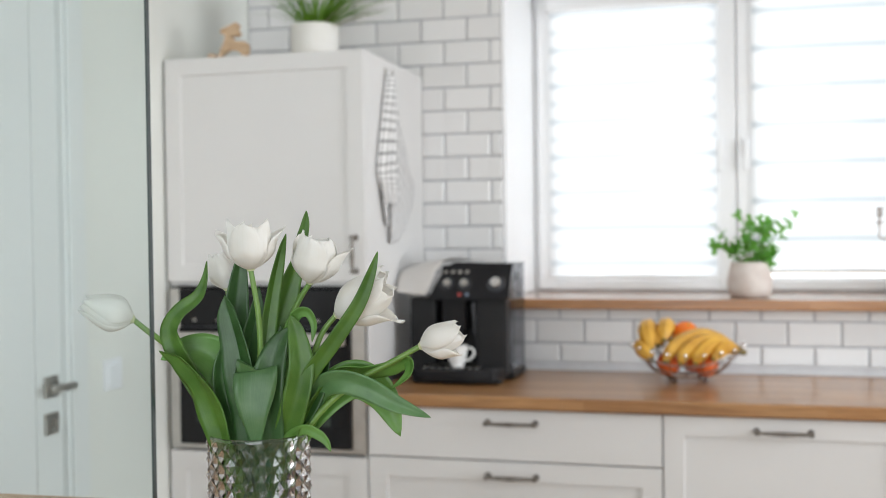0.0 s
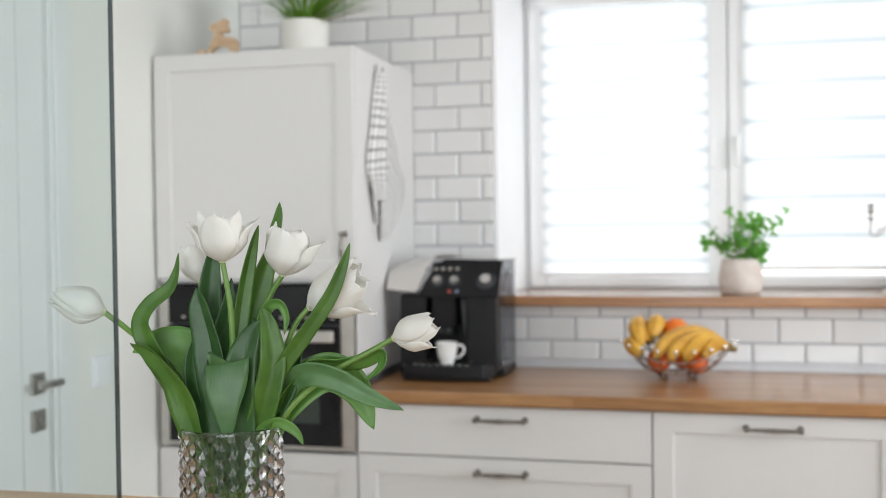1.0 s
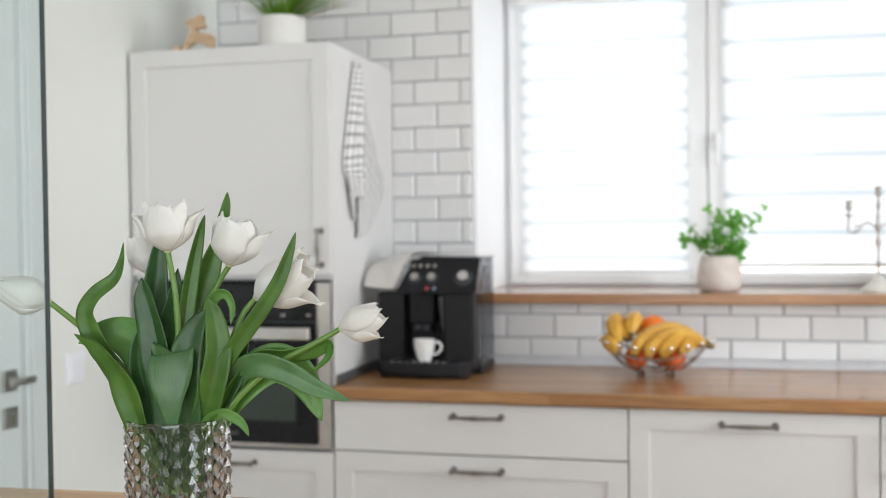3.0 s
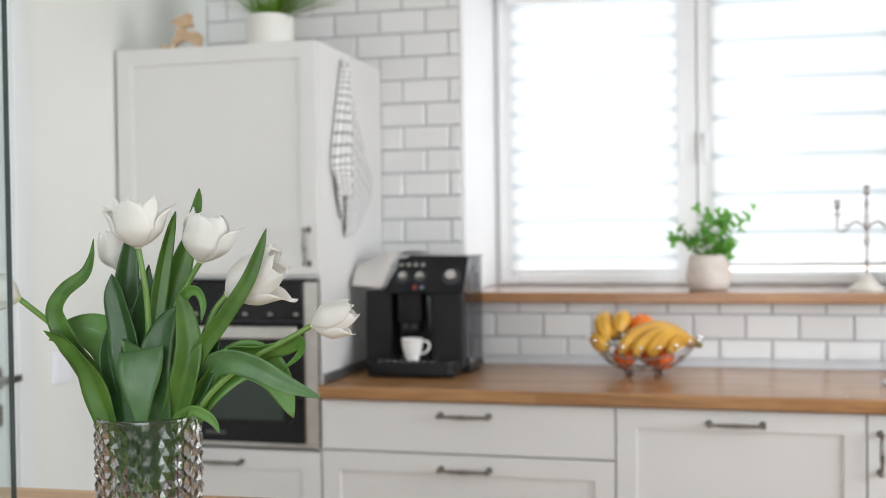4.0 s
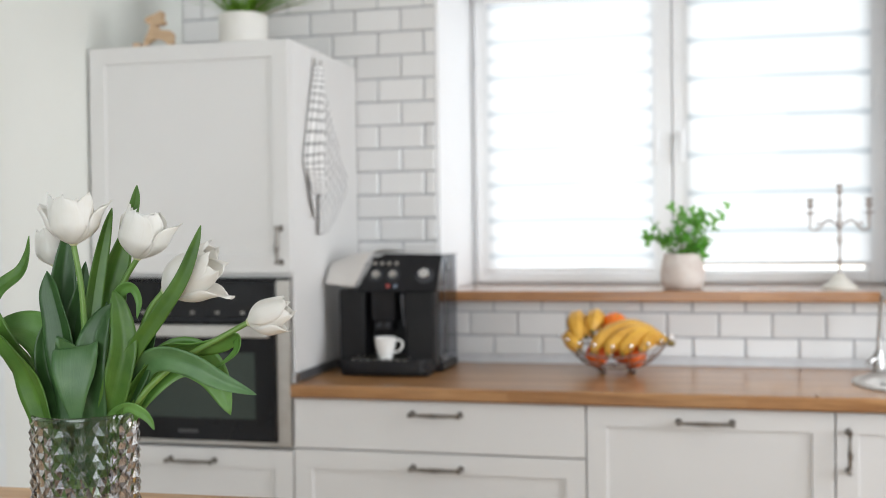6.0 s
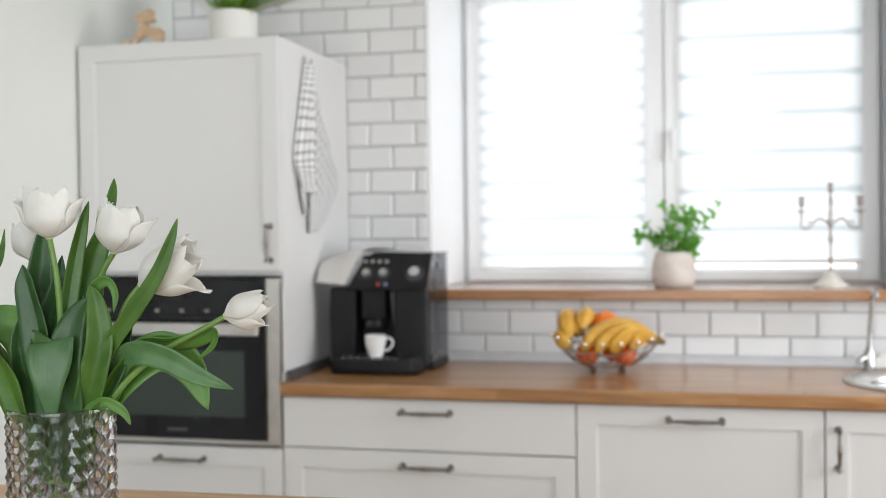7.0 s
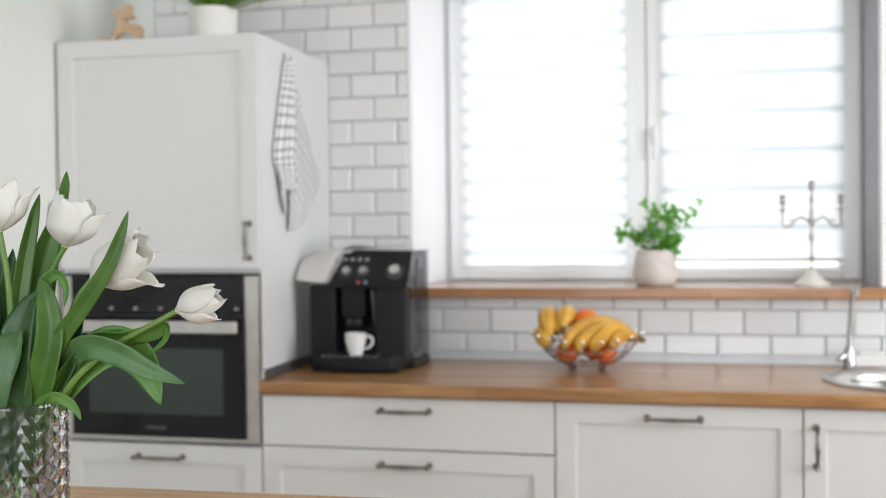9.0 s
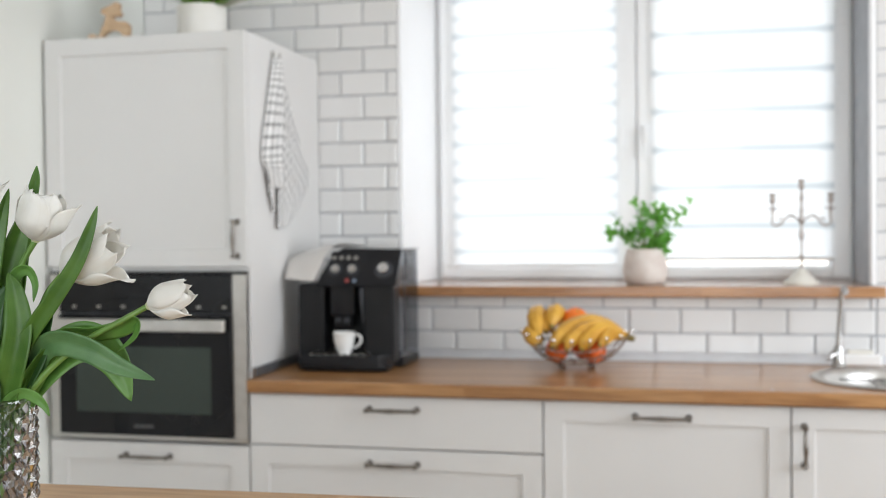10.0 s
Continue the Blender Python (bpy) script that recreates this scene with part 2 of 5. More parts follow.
PETAL = leaf_material("tulip_petal", (0.89, 0.87, 0.82), (0.94, 0.935, 0.91), (0.80, 0.775, 0.68), rough=0.5, stripes=70, through_light=0.45, veins=0.22)
HEART = leaf_material("tulip_petal_base", (0.70, 0.74, 0.42), (0.80, 0.80, 0.60), (0.70, 0.70, 0.45), rough=0.5, stripes=60, through_light=0.3)
HERB = leaf_material("herb_leaf", (0.12, 0.38, 0.05), (0.23, 0.54, 0.10), (0.20, 0.45, 0.12), stripes=10, through_light=0.5)
GRASS = leaf_material("grass_blade", (0.085, 0.23, 0.012), (0.19, 0.38, 0.03), (0.28, 0.44, 0.08), stripes=10, through_light=0.3)
PLUME = leaf_material("grass_plume", (0.50, 0.38, 0.30), (0.62, 0.50, 0.42), (0.65, 0.55, 0.45), stripes=10, through_light=0.3)


def blind_fabric(name, pitch, offset, light, dense, second):
    """Day-and-night roller fabric: bands of sheer and dense cloth in two layers, letting daylight through."""
    m, n, l, b = nodes(name)
    co, sep = n.new("ShaderNodeTexCoord"), n.new("ShaderNodeSeparateXYZ")
    l.new(co.outputs["Object"], sep.inputs[0])
    slack = tex(n, l, (1.0, 1.0, 0.4), Scale=2.0, Detail=1.0)
    warp = n.new("ShaderNodeMath")
    warp.operation, warp.inputs[1].default_value = "MULTIPLY_ADD", 0.010
    l.new(slack.outputs[0], warp.inputs[0])
    l.new(sep.outputs[2], warp.inputs[2])
    lines = []
    for shift, depth in ((offset, 1.0), (offset + pitch / 2, second)):
        ad, pp = n.new("ShaderNodeMath"), n.new("ShaderNodeMath")
        ad.operation, pp.operation = "ADD", "PINGPONG"
        ad.inputs[1].default_value, pp.inputs[1].default_value = -shift, pitch / 2
        l.new(warp.outputs[0], ad.inputs[0])
        l.new(ad.outputs[0], pp.inputs[0])
        mr = n.new("ShaderNodeMapRange")
        mr.interpolation_type = "SMOOTHSTEP"
        mr.inputs[1].default_value, mr.inputs[2].default_value = 0.002, 0.018
        mr.inputs[3].default_value, mr.inputs[4].default_value = depth, 0.0
        l.new(pp.outputs[0], mr.inputs[0])
        lines.append(mr.outputs[0])
    mx = n.new("ShaderNodeMath")
    mx.operation = "MAXIMUM"
    l.new(lines[0], mx.inputs[0])
    l.new(lines[1], mx.inputs[1])
    col = ramp(n, l, mx.outputs[0], [(0.0, light), (1.0, dense)])
    weave = tex(n, l, Scale=500.0)
    tr, di, ms = n.new("ShaderNodeBsdfTranslucent"), n.new("ShaderNodeBsdfDiffuse"), n.new("ShaderNodeMixShader")
    l.new(col, tr.inputs[0])
    l.new(col, di.inputs[0])
    u = n.new("ShaderNodeBump")
    u.inputs["Strength"].default_value, u.inputs["Distance"].default_value = 0.2, 0.0005
    l.new(weave.outputs[0], u.inputs["Height"])
    l.new(u.outputs[0], tr.inputs[1])
    ms.inputs[0].default_value = 0.7
    l.new(di.outputs[0], ms.inputs[1])
    l.new(tr.outputs[0], ms.inputs[2])
    l.new(ms.outputs[0], n["Material Output"].inputs[0])
    return m


BLIND_A = blind_fabric("blind_fabric_fine", 0.124, 1.845, (0.93, 0.93, 0.93), (0.67, 0.695, 0.71), 0.6)
BLIND_B = blind_fabric("blind_fabric_broad", 0.127, 1.686, (0.93, 0.93, 0.93), (0.63, 0.66, 0.675), 0.0)
TANK = glass("smoked_tank_plastic", (0.42, 0.43, 0.46), 0.06, 1.08)
PANE = glass("window_glass", (0.97, 0.985, 0.98))
PARTITION = glass("greenish_plate_glass", (0.76, 0.825, 0.815), 0.0, 1.5)
EDGE = mottled("polished_glass_edge", (0.010, 0.022, 0.022), (0.018, 0.034, 0.034), 0.12, specular=0.6)
VASEGLASS = glass("smoky_cut_glass", (0.55, 0.54, 0.545), 0.0, 1.48)
WATER = glass("water", (0.96, 0.98, 0.96), 0.0, 1.33)


# ---- mesh helpers ----
def box(bm, x0, x1, y0, y1, z0, z1, bev=0.0, seg=2):
    v = [bm.verts.new((x, y, z)) for x in (x0, x1) for y in (y0, y1) for z in (z0, z1)]
    fs = [bm.faces.new([v[i] for i in q]) for q in ((0, 1, 3, 2), (4, 6, 7, 5), (0, 4, 5, 1), (2, 3, 7, 6), (0, 2, 6, 4), (1, 5, 7, 3))]
    if bev:
        es = {e for f in fs for e in f.edges}
        bmesh.ops.bevel(bm, geom=list(es), offset=bev, segments=seg, affect="EDGES", profile=0.5)
    return bm


def boxes(*rows, bev=0.0):
    bm = bmesh.new()
    for r in rows:
        box(bm, *r, bev=bev)
    return bm


def lathe(profile, seg=40, bm=None, m=None):
    """Turns a profile of (radius, height) round the z axis."""
    bm = bm or bmesh.new()
    rings = []
    for r, z in profile:
        if r < 1e-6:
            rings.append([bm.verts.new((0, 0, z))])
        else:
            rings.append([bm.verts.new((r * math.cos(2 * math.pi * i / seg), r * math.sin(2 * math.pi * i / seg), z)) for i in range(seg)])
    made = [v for r in rings for v in r]
    for a, b in zip(rings, rings[1:]):
        for i in range(seg):
            j = (i + 1) % seg
            if len(a) == 1 and len(b) > 1:
                bm.faces.new((a[0], b[j], b[i]))
            elif len(b) == 1 and len(a) > 1:
                bm.faces.new((a[i], a[j], b[0]))
            elif len(a) > 1:
                bm.faces.new((a[i], a[j], b[j], b[i]))
    if m is not None:
        bmesh.ops.transform(bm, matrix=m, verts=made)
    bmesh.ops.recalc_face_normals(bm, faces=bm.faces)
    return bm


def spline(points, steps):
    """Catmull-Rom through the points."""
    p = [Vector(q) for q in points]
    p = [2 * p[0] - p[1], *p, 2 * p[-1] - p[-2]]
    out = []
    for i in range(1, len(p) - 2):
        for k in range(steps):
            t = k / steps
            a, b, c, d = p[i - 1:i + 3]
            out.append(0.5 * (2 * b + (c - a) * t + (2 * a - 5 * b + 4 * c - d) * t * t + (3 * b - a - 3 * c + d) * t ** 3))
    return out + [p[-2]]


def tube(points, radius, seg=8, steps=4, bm=None, smooth=True):
    """A round rod along points; radius a number or one for each point."""
    bm = bm or bmesh.new()
    path = spline(points, steps) if smooth and len(points) > 2 else [Vector(q) for q in points]
    n = len(path)
    rings, ref = [], None
    for i, p in enumerate(path):
        t = (path[min(i + 1, n - 1)] - path[max(i - 1, 0)]).normalized()
        if ref is None:
            ref = t.orthogonal().normalized()
        ref = (ref - t * ref.dot(t)).normalized()
        w = t.cross(ref)
        if isinstance(radius, (int, float)):
            r = radius
        else:
            f = i / (n - 1) * (len(radius) - 1)
            k = min(int(f), len(radius) - 2)
            r = radius[k] + (radius[k + 1] - radius[k]) * (f - k)
        rings.append([bm.verts.new(p + (ref * math.cos(2 * math.pi * j / seg) + w * math.sin(2 * math.pi * j / seg)) * r) for j in range(seg)])
    for a, b in zip(rings, rings[1:]):
        for j in range(seg):
            k = (j + 1) % seg
            bm.faces.new((a[j], a[k], b[k], b[j]))
    bm.faces.new(list(reversed(rings[0])))
    bm.faces.new(rings[-1])
    return bm


def mesh(name, bm, material, smooth=False):
    bmesh.ops.recalc_face_normals(bm, faces=bm.faces)
    me = bpy.data.meshes.new(name)
    if smooth:
        for f in bm.faces:
            f.smooth = True
    bm.to_mesh(me)
    bm.free()
    me.materials.append(material)
    if smooth:
        me.set_sharp_from_angle(angle=radians(40))
    return me


def part(name, bm, material, parent, label="", smooth=False):
    """One mesh object under a thing or a part."""
    ob = new(name, mesh(name, bm, material, smooth))
    ob.parent = parent
    return tagged(ob, label)


def whole(name, bm, material, label, category, kind="", smooth=False, group=""):
    return tagged(new(name, mesh(name, bm, material, smooth)), label, category, group, kind)


def empty(name, label, category, at=(0, 0, 0), kind="", group=""):
    ob = new(name)
    ob.location = at
    ob.empty_display_size = 0.05
    return tagged(ob, label, category, group, kind)


# ---- structure ----
W = 0.5914                                   # plane of the tiles
LEFT, RIGHT, REAR, TOP = -0.615, 3.60, -5.0, 2.60
WX0, WX1, WZ0, WZ1 = 0.277, 1.685, 1.0905, 2.24   # kitchen window opening
FX0, FX1, FY = 0.303, 1.694, 0.965           # window frame

whole("floor", boxes((LEFT - 0.3, RIGHT + 0.3, REAR - 0.3, 1.16, -0.1, 0.0)), FLOOR, "oak plank floor of the kitchen", "floor", "structure")
whole("ceiling", boxes((LEFT - 0.3, RIGHT + 0.3, REAR - 0.3, 1.16, TOP, TOP + 0.1)), CEIL, "plain white painted ceiling", "ceiling", "structure")
GY = W + 0.006                               # grout face, behind the faces of the tiles
wall_n = whole("wall_north", boxes((LEFT - 0.25, WX0, GY, FY + 0.12, 0, TOP), (WX1, RIGHT + 0.25, GY, FY + 0.12, 0, TOP),
                                   (WX0, WX1, GY, FY + 0.12, 0, WZ0 - 0.001), (WX0, WX1, GY, FY + 0.12, WZ1, TOP)), GROUT,
               "wall of white bevelled metro tiles with grey grout", "wall", "structure")
# deep white reveals of the window
bm = bmesh.new()
for x0, x1, s in ((WX0, FX0, -1), (WX1, FX1, 1)):
    a = [(x0 - s * 0.002, W - 0.001), (x1, FY), (x1 + s * 0.04, FY), (x0 + s * 0.010, W - 0.001)]
    lo = [bm.verts.new((x, y, WZ0 + 0.034)) for x, y in a]
    hi = [bm.verts.new((x, y, WZ1)) for x, y in a]
    for i in range(4):
        j = (i + 1) % 4
        bm.faces.new((lo[i], lo[j], hi[j], hi[i]))
    bm.faces.new(hi)
    bm.faces.new(list(reversed(lo)))
whole("window_reveal", bm, REVEAL, "deep white plastered window reveal", "trim", "structure")

# left wall with a door opening
DY0, DY1, DZ = -1.33, -0.50, 2.03
whole("wall_west", boxes((LEFT - 0.12, LEFT, DY1, GY, 0, TOP), (LEFT - 0.12, LEFT, REAR, DY0, 0, TOP), (LEFT - 0.12, LEFT, DY0, DY1, DZ, TOP)),
      PAINT, "plain off-white painted wall", "wall", "structure")
# right wall and rear wall, each with a window opening for daylight
whole("wall_east", boxes((RIGHT, RIGHT + 0.12, REAR, -1.8, 0, TOP), (RIGHT, RIGHT + 0.12, 0.0, GY, 0, TOP), (RIGHT, RIGHT + 0.12, -1.8, 0.0, 0, 0.8),
                         (RIGHT, RIGHT + 0.12, -1.8, 0.0, 2.3, TOP)), PAINT, "plain off-white painted wall", "wall", "structure")
whole("wall_south", boxes((LEFT - 0.12, 0.0, REAR - 0.12, REAR, 0, TOP), (2.4, RIGHT + 0.12, REAR - 0.12, REAR, 0, TOP), (0.0, 2.4, REAR - 0.12, REAR, 0, 0.7),
                          (0.0, 2.4, REAR - 0.12, REAR, 2.3, TOP)), PAINT, "plain off-white painted wall", "wall", "structure")


def hinged_door():
    d = empty("door_1", "white interior door with vertical grooves, closed in its frame", "door", (LEFT, (DY0 + DY1) / 2, 0), "structure")
    y0, y1, x = DY0 - d.location.y, DY1 - d.location.y, -0.004
    # leaf of three upright boards with shadow grooves
    part("leaf", boxes((x - 0.04, x, y0 + 0.004, y1 - 0.108, 0.006, DZ - 0.004), (x - 0.04, x - 0.004, y1 - 0.108, y1 - 0.1045, 0.006, DZ - 0.004),
                       (x - 0.04, x, y1 - 0.1045, y1 - 0.004, 0.006, DZ - 0.004), bev=0.0012), DOORWHITE, d)
    part("frame", boxes((-0.10, 0.0, y1 - 0.003, y1 + 0.006, 0, DZ + 0.01), (-0.006, 0.006, y1 + 0.002, y1 + 0.018, 0, DZ + 0.02),
                        (-0.006, 0.016, y1 + 0.018, y1 + 0.062, 0, DZ + 0.06), (-0.006, 0.010, y1 + 0.062, y1 + 0.09, 0, DZ + 0.09),
                        (-0.006, 0.016, y0 - 0.07, y0 - 0.001, 0, DZ + 0.06), (-0.006, 0.016, y0 - 0.001, y1 + 0.018, DZ, DZ + 0.07), bev=0.002), DOORWHITE, d)
    hz, hy = 0.978, -0.553 - d.location.y
    handle = part("door_handle", boxes((x, x + 0.008, hy - 0.026, hy + 0.026, hz - 0.026, hz + 0.026), bev=0.002), NICKEL, d, "satin nickel lever on a square plate")
    lever = bmesh.new()
    tube([(x + 0.006, hy, hz), (x + 0.046, hy, hz)], 0.0085, 12, bm=lever, smooth=False)
    box(lever, x + 0.040, x + 0.050, hy - 0.052, hy + 0.042, hz - 0.008, hz + 0.009, 0.002)
    part("lever", lever, NICKEL, handle, smooth=True)
    lk = part("lock_plate", boxes((x, x + 0.008, hy - 0.026, hy + 0.026, 0.863, 0.915), bev=0.002), NICKEL, d, "square satin nickel lock plate")
    part("lock_knob", boxes((x + 0.007, x + 0.018, hy - 0.005, hy + 0.005, 0.877, 0.901), bev=0.002), PEWTER, lk)
    return d


hinged_door()

sw = empty("light_switch", "white square light switch on the painted wall", "switch", (LEFT, -0.29, 0.974))
part("frame", boxes((0, 0.009, -0.041, 0.041, -0.041, 0.041), bev=0.003), SWITCH, sw)
part("rocker", boxes((0.008, 0.0125, -0.028, 0.028, -0.028, 0.028), bev=0.002), SWITCH, sw)


def sash_window():
    w = empty("window_1", "white plastic two-sash kitchen window, closed", "window", (0, FY, 0), "structure")
    z0, z1, mid = WZ0 + 0.030, WZ1, 0.996
    part("window_frame", boxes((FX0 - 0.06, FX0 + 0.034, 0.012, 0.08, z0, z1), (FX1 - 0.034, FX1 + 0.06, 0.012, 0.08, z0, z1),
                               (mid - 0.03, mid + 0.03, 0.061, 0.08, z0 + 0.02, z1 - 0.05), (FX0 + 0.034, FX1 - 0.034, 0.012, 0.08, z0, z0 + 0.012),
                               (FX0 + 0.034, FX1 - 0.034, 0.012, 0.08, z1 - 0.05, z1), bev=0.003), PVC, w)
    for x0, x1, inner in ((FX0 + 0.018, mid - 0.0015, 1), (mid + 0.0015, FX1 - 0.018, -1)):
        a, b, c, d = x0, x1, z0 + 0.008, z1 - 0.02
        s = part("sash", boxes((a, a + 0.058, -0.008, 0.06, c, d), (b - 0.058, b, -0.008, 0.06, c, d), (a + 0.058, b - 0.058, -0.008, 0.06, c, c + 0.034),
                               (a + 0.058, b - 0.058, -0.008, 0.06, d - 0.058, d), bev=0.004), PVC, w)
        p = part("pane", boxes((a + 0.050, b - 0.050, 0.030, 0.036, c + 0.028, d - 0.050)), PANE, s)
        p.visible_shadow = False
        # slim glazing bead round the pane
        part("glazing_bead", boxes((a + 0.0585, a + 0.068, 0.010, 0.029, c + 0.035, d - 0.059), (b - 0.068, b - 0.0585, 0.010, 0.029, c + 0.035, d - 0.059),
                                   (a + 0.0685, b - 0.0685, 0.010, 0.029, c + 0.035, c + 0.041)), PVC, s)
        hx = b - 0.052 if inner == 1 else a + 0.030
        h = bmesh.new()
        box(h, hx - 0.012, hx + 0.012, -0.014, -0.008, 1.578, 1.643, 0.003)
        box(h, hx - 0.008, hx + 0.008, -0.038, -0.014, 1.610, 1.628, 0.003)
        box(h, hx - 0.0085, hx + 0.0085, -0.045, -0.034, 1.530, 1.634, 0.004)
        part("window_handle", h, PVC, s, "white lever handle")
    return w


sash_window()


def roller_blind(x0, x1, z0, fabric):
    b = empty("roller_blind", "white striped day-and-night roller blind, drawn down on the sash", "blind", (0, FY - 0.020, 0), group="window blinds")
    z1 = 2.098
    bm = bmesh.new()
    nx, nz = 8, 40
    g = [[bm.verts.new((x0 + (x1 - x0) * i / nx, 0.0025 * math.sin(7 * i / nx) * math.sin(k * 0.5), z0 + (z1 - z0) * k / nz)) for i in range(nx + 1)] for k in range(nz + 1)]
    for k in range(nz):
        for i in range(nx):
            bm.faces.new((g[k][i], g[k][i + 1], g[k + 1][i + 1], g[k + 1][i]))
    part("fabric", bm, fabric, b, smooth=True)
    part("bottom_bar", boxes((x0 - 0.003, x1 + 0.003, -0.006, 0.006, z0 - 0.012, z0 + 0.001), bev=0.004), PVC, b, "thin pale metal bottom bar")
    part("cassette", boxes((x0 - 0.012, x1 + 0.012, -0.038, 0.010, z1 - 0.002, z1 + 0.050), bev=0.010), PVC, b, "white roller cassette")
    part("bead_chain", tube([(x1 + 0.006, -0.012, z1), (x1 + 0.006, -0.012, 1.62)], 0.0012, 6, smooth=False), PVC, b)
    return b


roller_blind(0.366, 0.932, 1.178, BLIND_A)
roller_blind(1.046, 1.624, 1.198, BLIND_B)

whole("window_sill", box(bmesh.new(), WX0 - 0.03, WX1 + 0.030, W - 0.05, FY + 0.010, WZ0, WZ0 + 0.032, 0.004), OAKSILL,
      "oiled oak window sill board", "window sill", "structure")


# ---- fitted kitchen ----
def shaker(x0, x1, z0, z1, y0=0.0, stile=0.068, thick=0.020, sink=0.007):
    """A framed front: flat field set back inside a raised border; a plain slab if stile is 0."""
    if not stile:
        return box(bmesh.new(), x0, x1, y0, y0 + thick, z0, z1, 0.002)
    bm = bmesh.new()
    box(bm, x0, x1, y0, y0 + thick, z0, z1, 0.0015)
    face = max((f for f in bm.faces if f.normal.y < -0.9 or f.calc_center_median().y < y0 + 1e-5), key=lambda f: f.calc_area())
    bmesh.ops.inset_region(bm, faces=[face], thickness=stile - 0.0015, depth=0.0)
    bmesh.ops.inset_region(bm, faces=[face], thickness=0.0025, depth=0.0)
    for v in face.verts:
        v.co.y += sink
    return bm


def bow_handle(name, x, z, span, parent, upright=False):
    """Cast bar handle: two flared feet, a waisted grip thicker in the middle."""
    bm = bmesh.new()
    h, out = span / 2, -0.030
    def put(s, y, r=0.0):
        return (x + r, y, z + s) if upright else (x + s, y, z + r)
    for s in (-h, h):
        tube([put(s, 0.002), put(s, -0.004), put(s, -0.012), put(s, out + 0.004), put(s, out - 0.003)], [0.0095, 0.0080, 0.0048, 0.0058, 0.0066], 12, 4, bm)
    tube([put(-h - 0.005, out), put(-h * 0.8, out), put(-h * 0.35, out - 0.002), put(0, out - 0.003), put(h * 0.35, out - 0.002), put(h * 0.8, out), put(h + 0.005, out)],
         [0.0062, 0.0040, 0.0050, 0.0064, 0.0050, 0.0040, 0.0062], 12, 4, bm)
    return part(name, bm, PEWTER, parent, "dark aged pewter bow handle", True)


def tall_cabinet():
    c = empty("tall_cabinet", "tall cream-white cabinet housing a built-in oven", "cabinet", (0, 0, 0))
    zt = 1.8445
    y1 = W - 0.002
    for x in (LEFT + 0.008, -0.018):
        part("side_panel", boxes((x, x + 0.018, 0.021, y1, 0.08, zt), bev=0.001), LACQUER, c)
    part("top_panel", boxes((LEFT + 0.0262, -0.0182, 0.021, y1, zt - 0.018, zt), bev=0.001), LACQUER, c)
    for z in (1.191, 0.701):
        part("shelf", boxes((LEFT + 0.0262, -0.0182, 0.021, y1 - 0.019, z, z + 0.014)), LACQUER, c)
    part("back_panel", boxes((LEFT + 0.0262, -0.0182, y1 - 0.018, y1, 0.08, 1.70)), LACQUER, c)
    d = part("door", shaker(LEFT + 0.009, -0.001, 1.204, zt, stile=0.066), LACQUER, c)
    bow_handle("handle", -0.029, 1.280, 0.093, d, True)
    f = part("drawer_front", shaker(LEFT + 0.009, -0.0025, 0.338, 0.714, stile=0.072), LACQUER, c)
    bow_handle("handle", -0.3035, 0.680, 0.134, f)
    f = part("drawer_front", shaker(LEFT + 0.009, -0.0025, 0.085, 0.335, stile=0.072), LACQUER, c)
    bow_handle("handle", -0.3035, 0.301, 0.142, f)
    part("plinth", boxes((LEFT + 0.009, -0.002, 0.06, 0.076, 0, 0.08)), LACQUER, c)
    return c


tall_cabinet()


def built_in_oven():
    o = empty("oven", "compact built-in oven with steel trim and black glass door", "oven", (-0.303, 0, 0.7163))
    x0, x1, z0, z1 = -0.296, 0.299, 0.008, 0.473
    part("carcass", boxes((x0 + 0.02, x1 - 0.02, 0.012, 0.50, z0 + 0.01, z1 - 0.012)), GREYSTRIP, o)
    part("trim", boxes((x0, x0 + 0.032, -0.004, 0.014, z0 + 0.012, z1 - 0.006), (x1 - 0.040, x1, -0.004, 0.014, z0 + 0.012, z1 - 0.006),
                       (x0, x1, -0.004, 0.014, z0, z0 + 0.0115), bev=0.0012), STEEL, o, "brushed steel side and bottom trim")
    part("top_gap", boxes((x0, x1, 0.004, 0.013, z1 - 0.0055, z1 + 0.001)), BLACK, o)
    pz = 0.362
    panel = part("control_panel", box(bmesh.new(), x0 + 0.033, x1 - 0.041, -0.010, 0.010, pz, z1 - 0.007, 0.002), BLACKGLASS, o, "black glass control panel")
    for i in range(7):
        part("button", boxes((x0 + 0.075 + i * 0.0755, x0 + 0.087 + i * 0.0755, -0.0125, -0.009, pz + 0.012, pz + 0.020), bev=0.001), NICKEL, panel)
    part("display", boxes((x0 + 0.20, x0 + 0.31, -0.0108, -0.0098, pz + 0.045, pz + 0.085)), BLACK, panel)
    door = part("door", box(bmesh.new(), x0 + 0.033, x1 - 0.041, -0.016, 0.010, z0 + 0.0135, pz - 0.006, 0.003), BLACKGLASS, o, "black glass oven door")
    part("window", box(bmesh.new(), x0 + 0.088, x1 - 0.100, -0.0172, -0.0155, 0.085, 0.268, 0.0006), OVENWINDOW, door)
    part("nameplate", boxes((-0.034, 0.026, -0.0172, -0.0158, 0.043, 0.052)), GREYTEXT, door)
    part("handle", box(bmesh.new(), x0 + 0.004, x1 - 0.046, -0.052, -0.036, 0.313, 0.347, 0.004), STEEL, door, "wide flat steel bar handle")
    for x in (x0 + 0.05, x1 - 0.095):
        part("handle_post", boxes((x, x + 0.02, -0.037, -0.015, 0.322, 0.338), bev=0.002), STEEL, door)
    return o


built_in_oven()


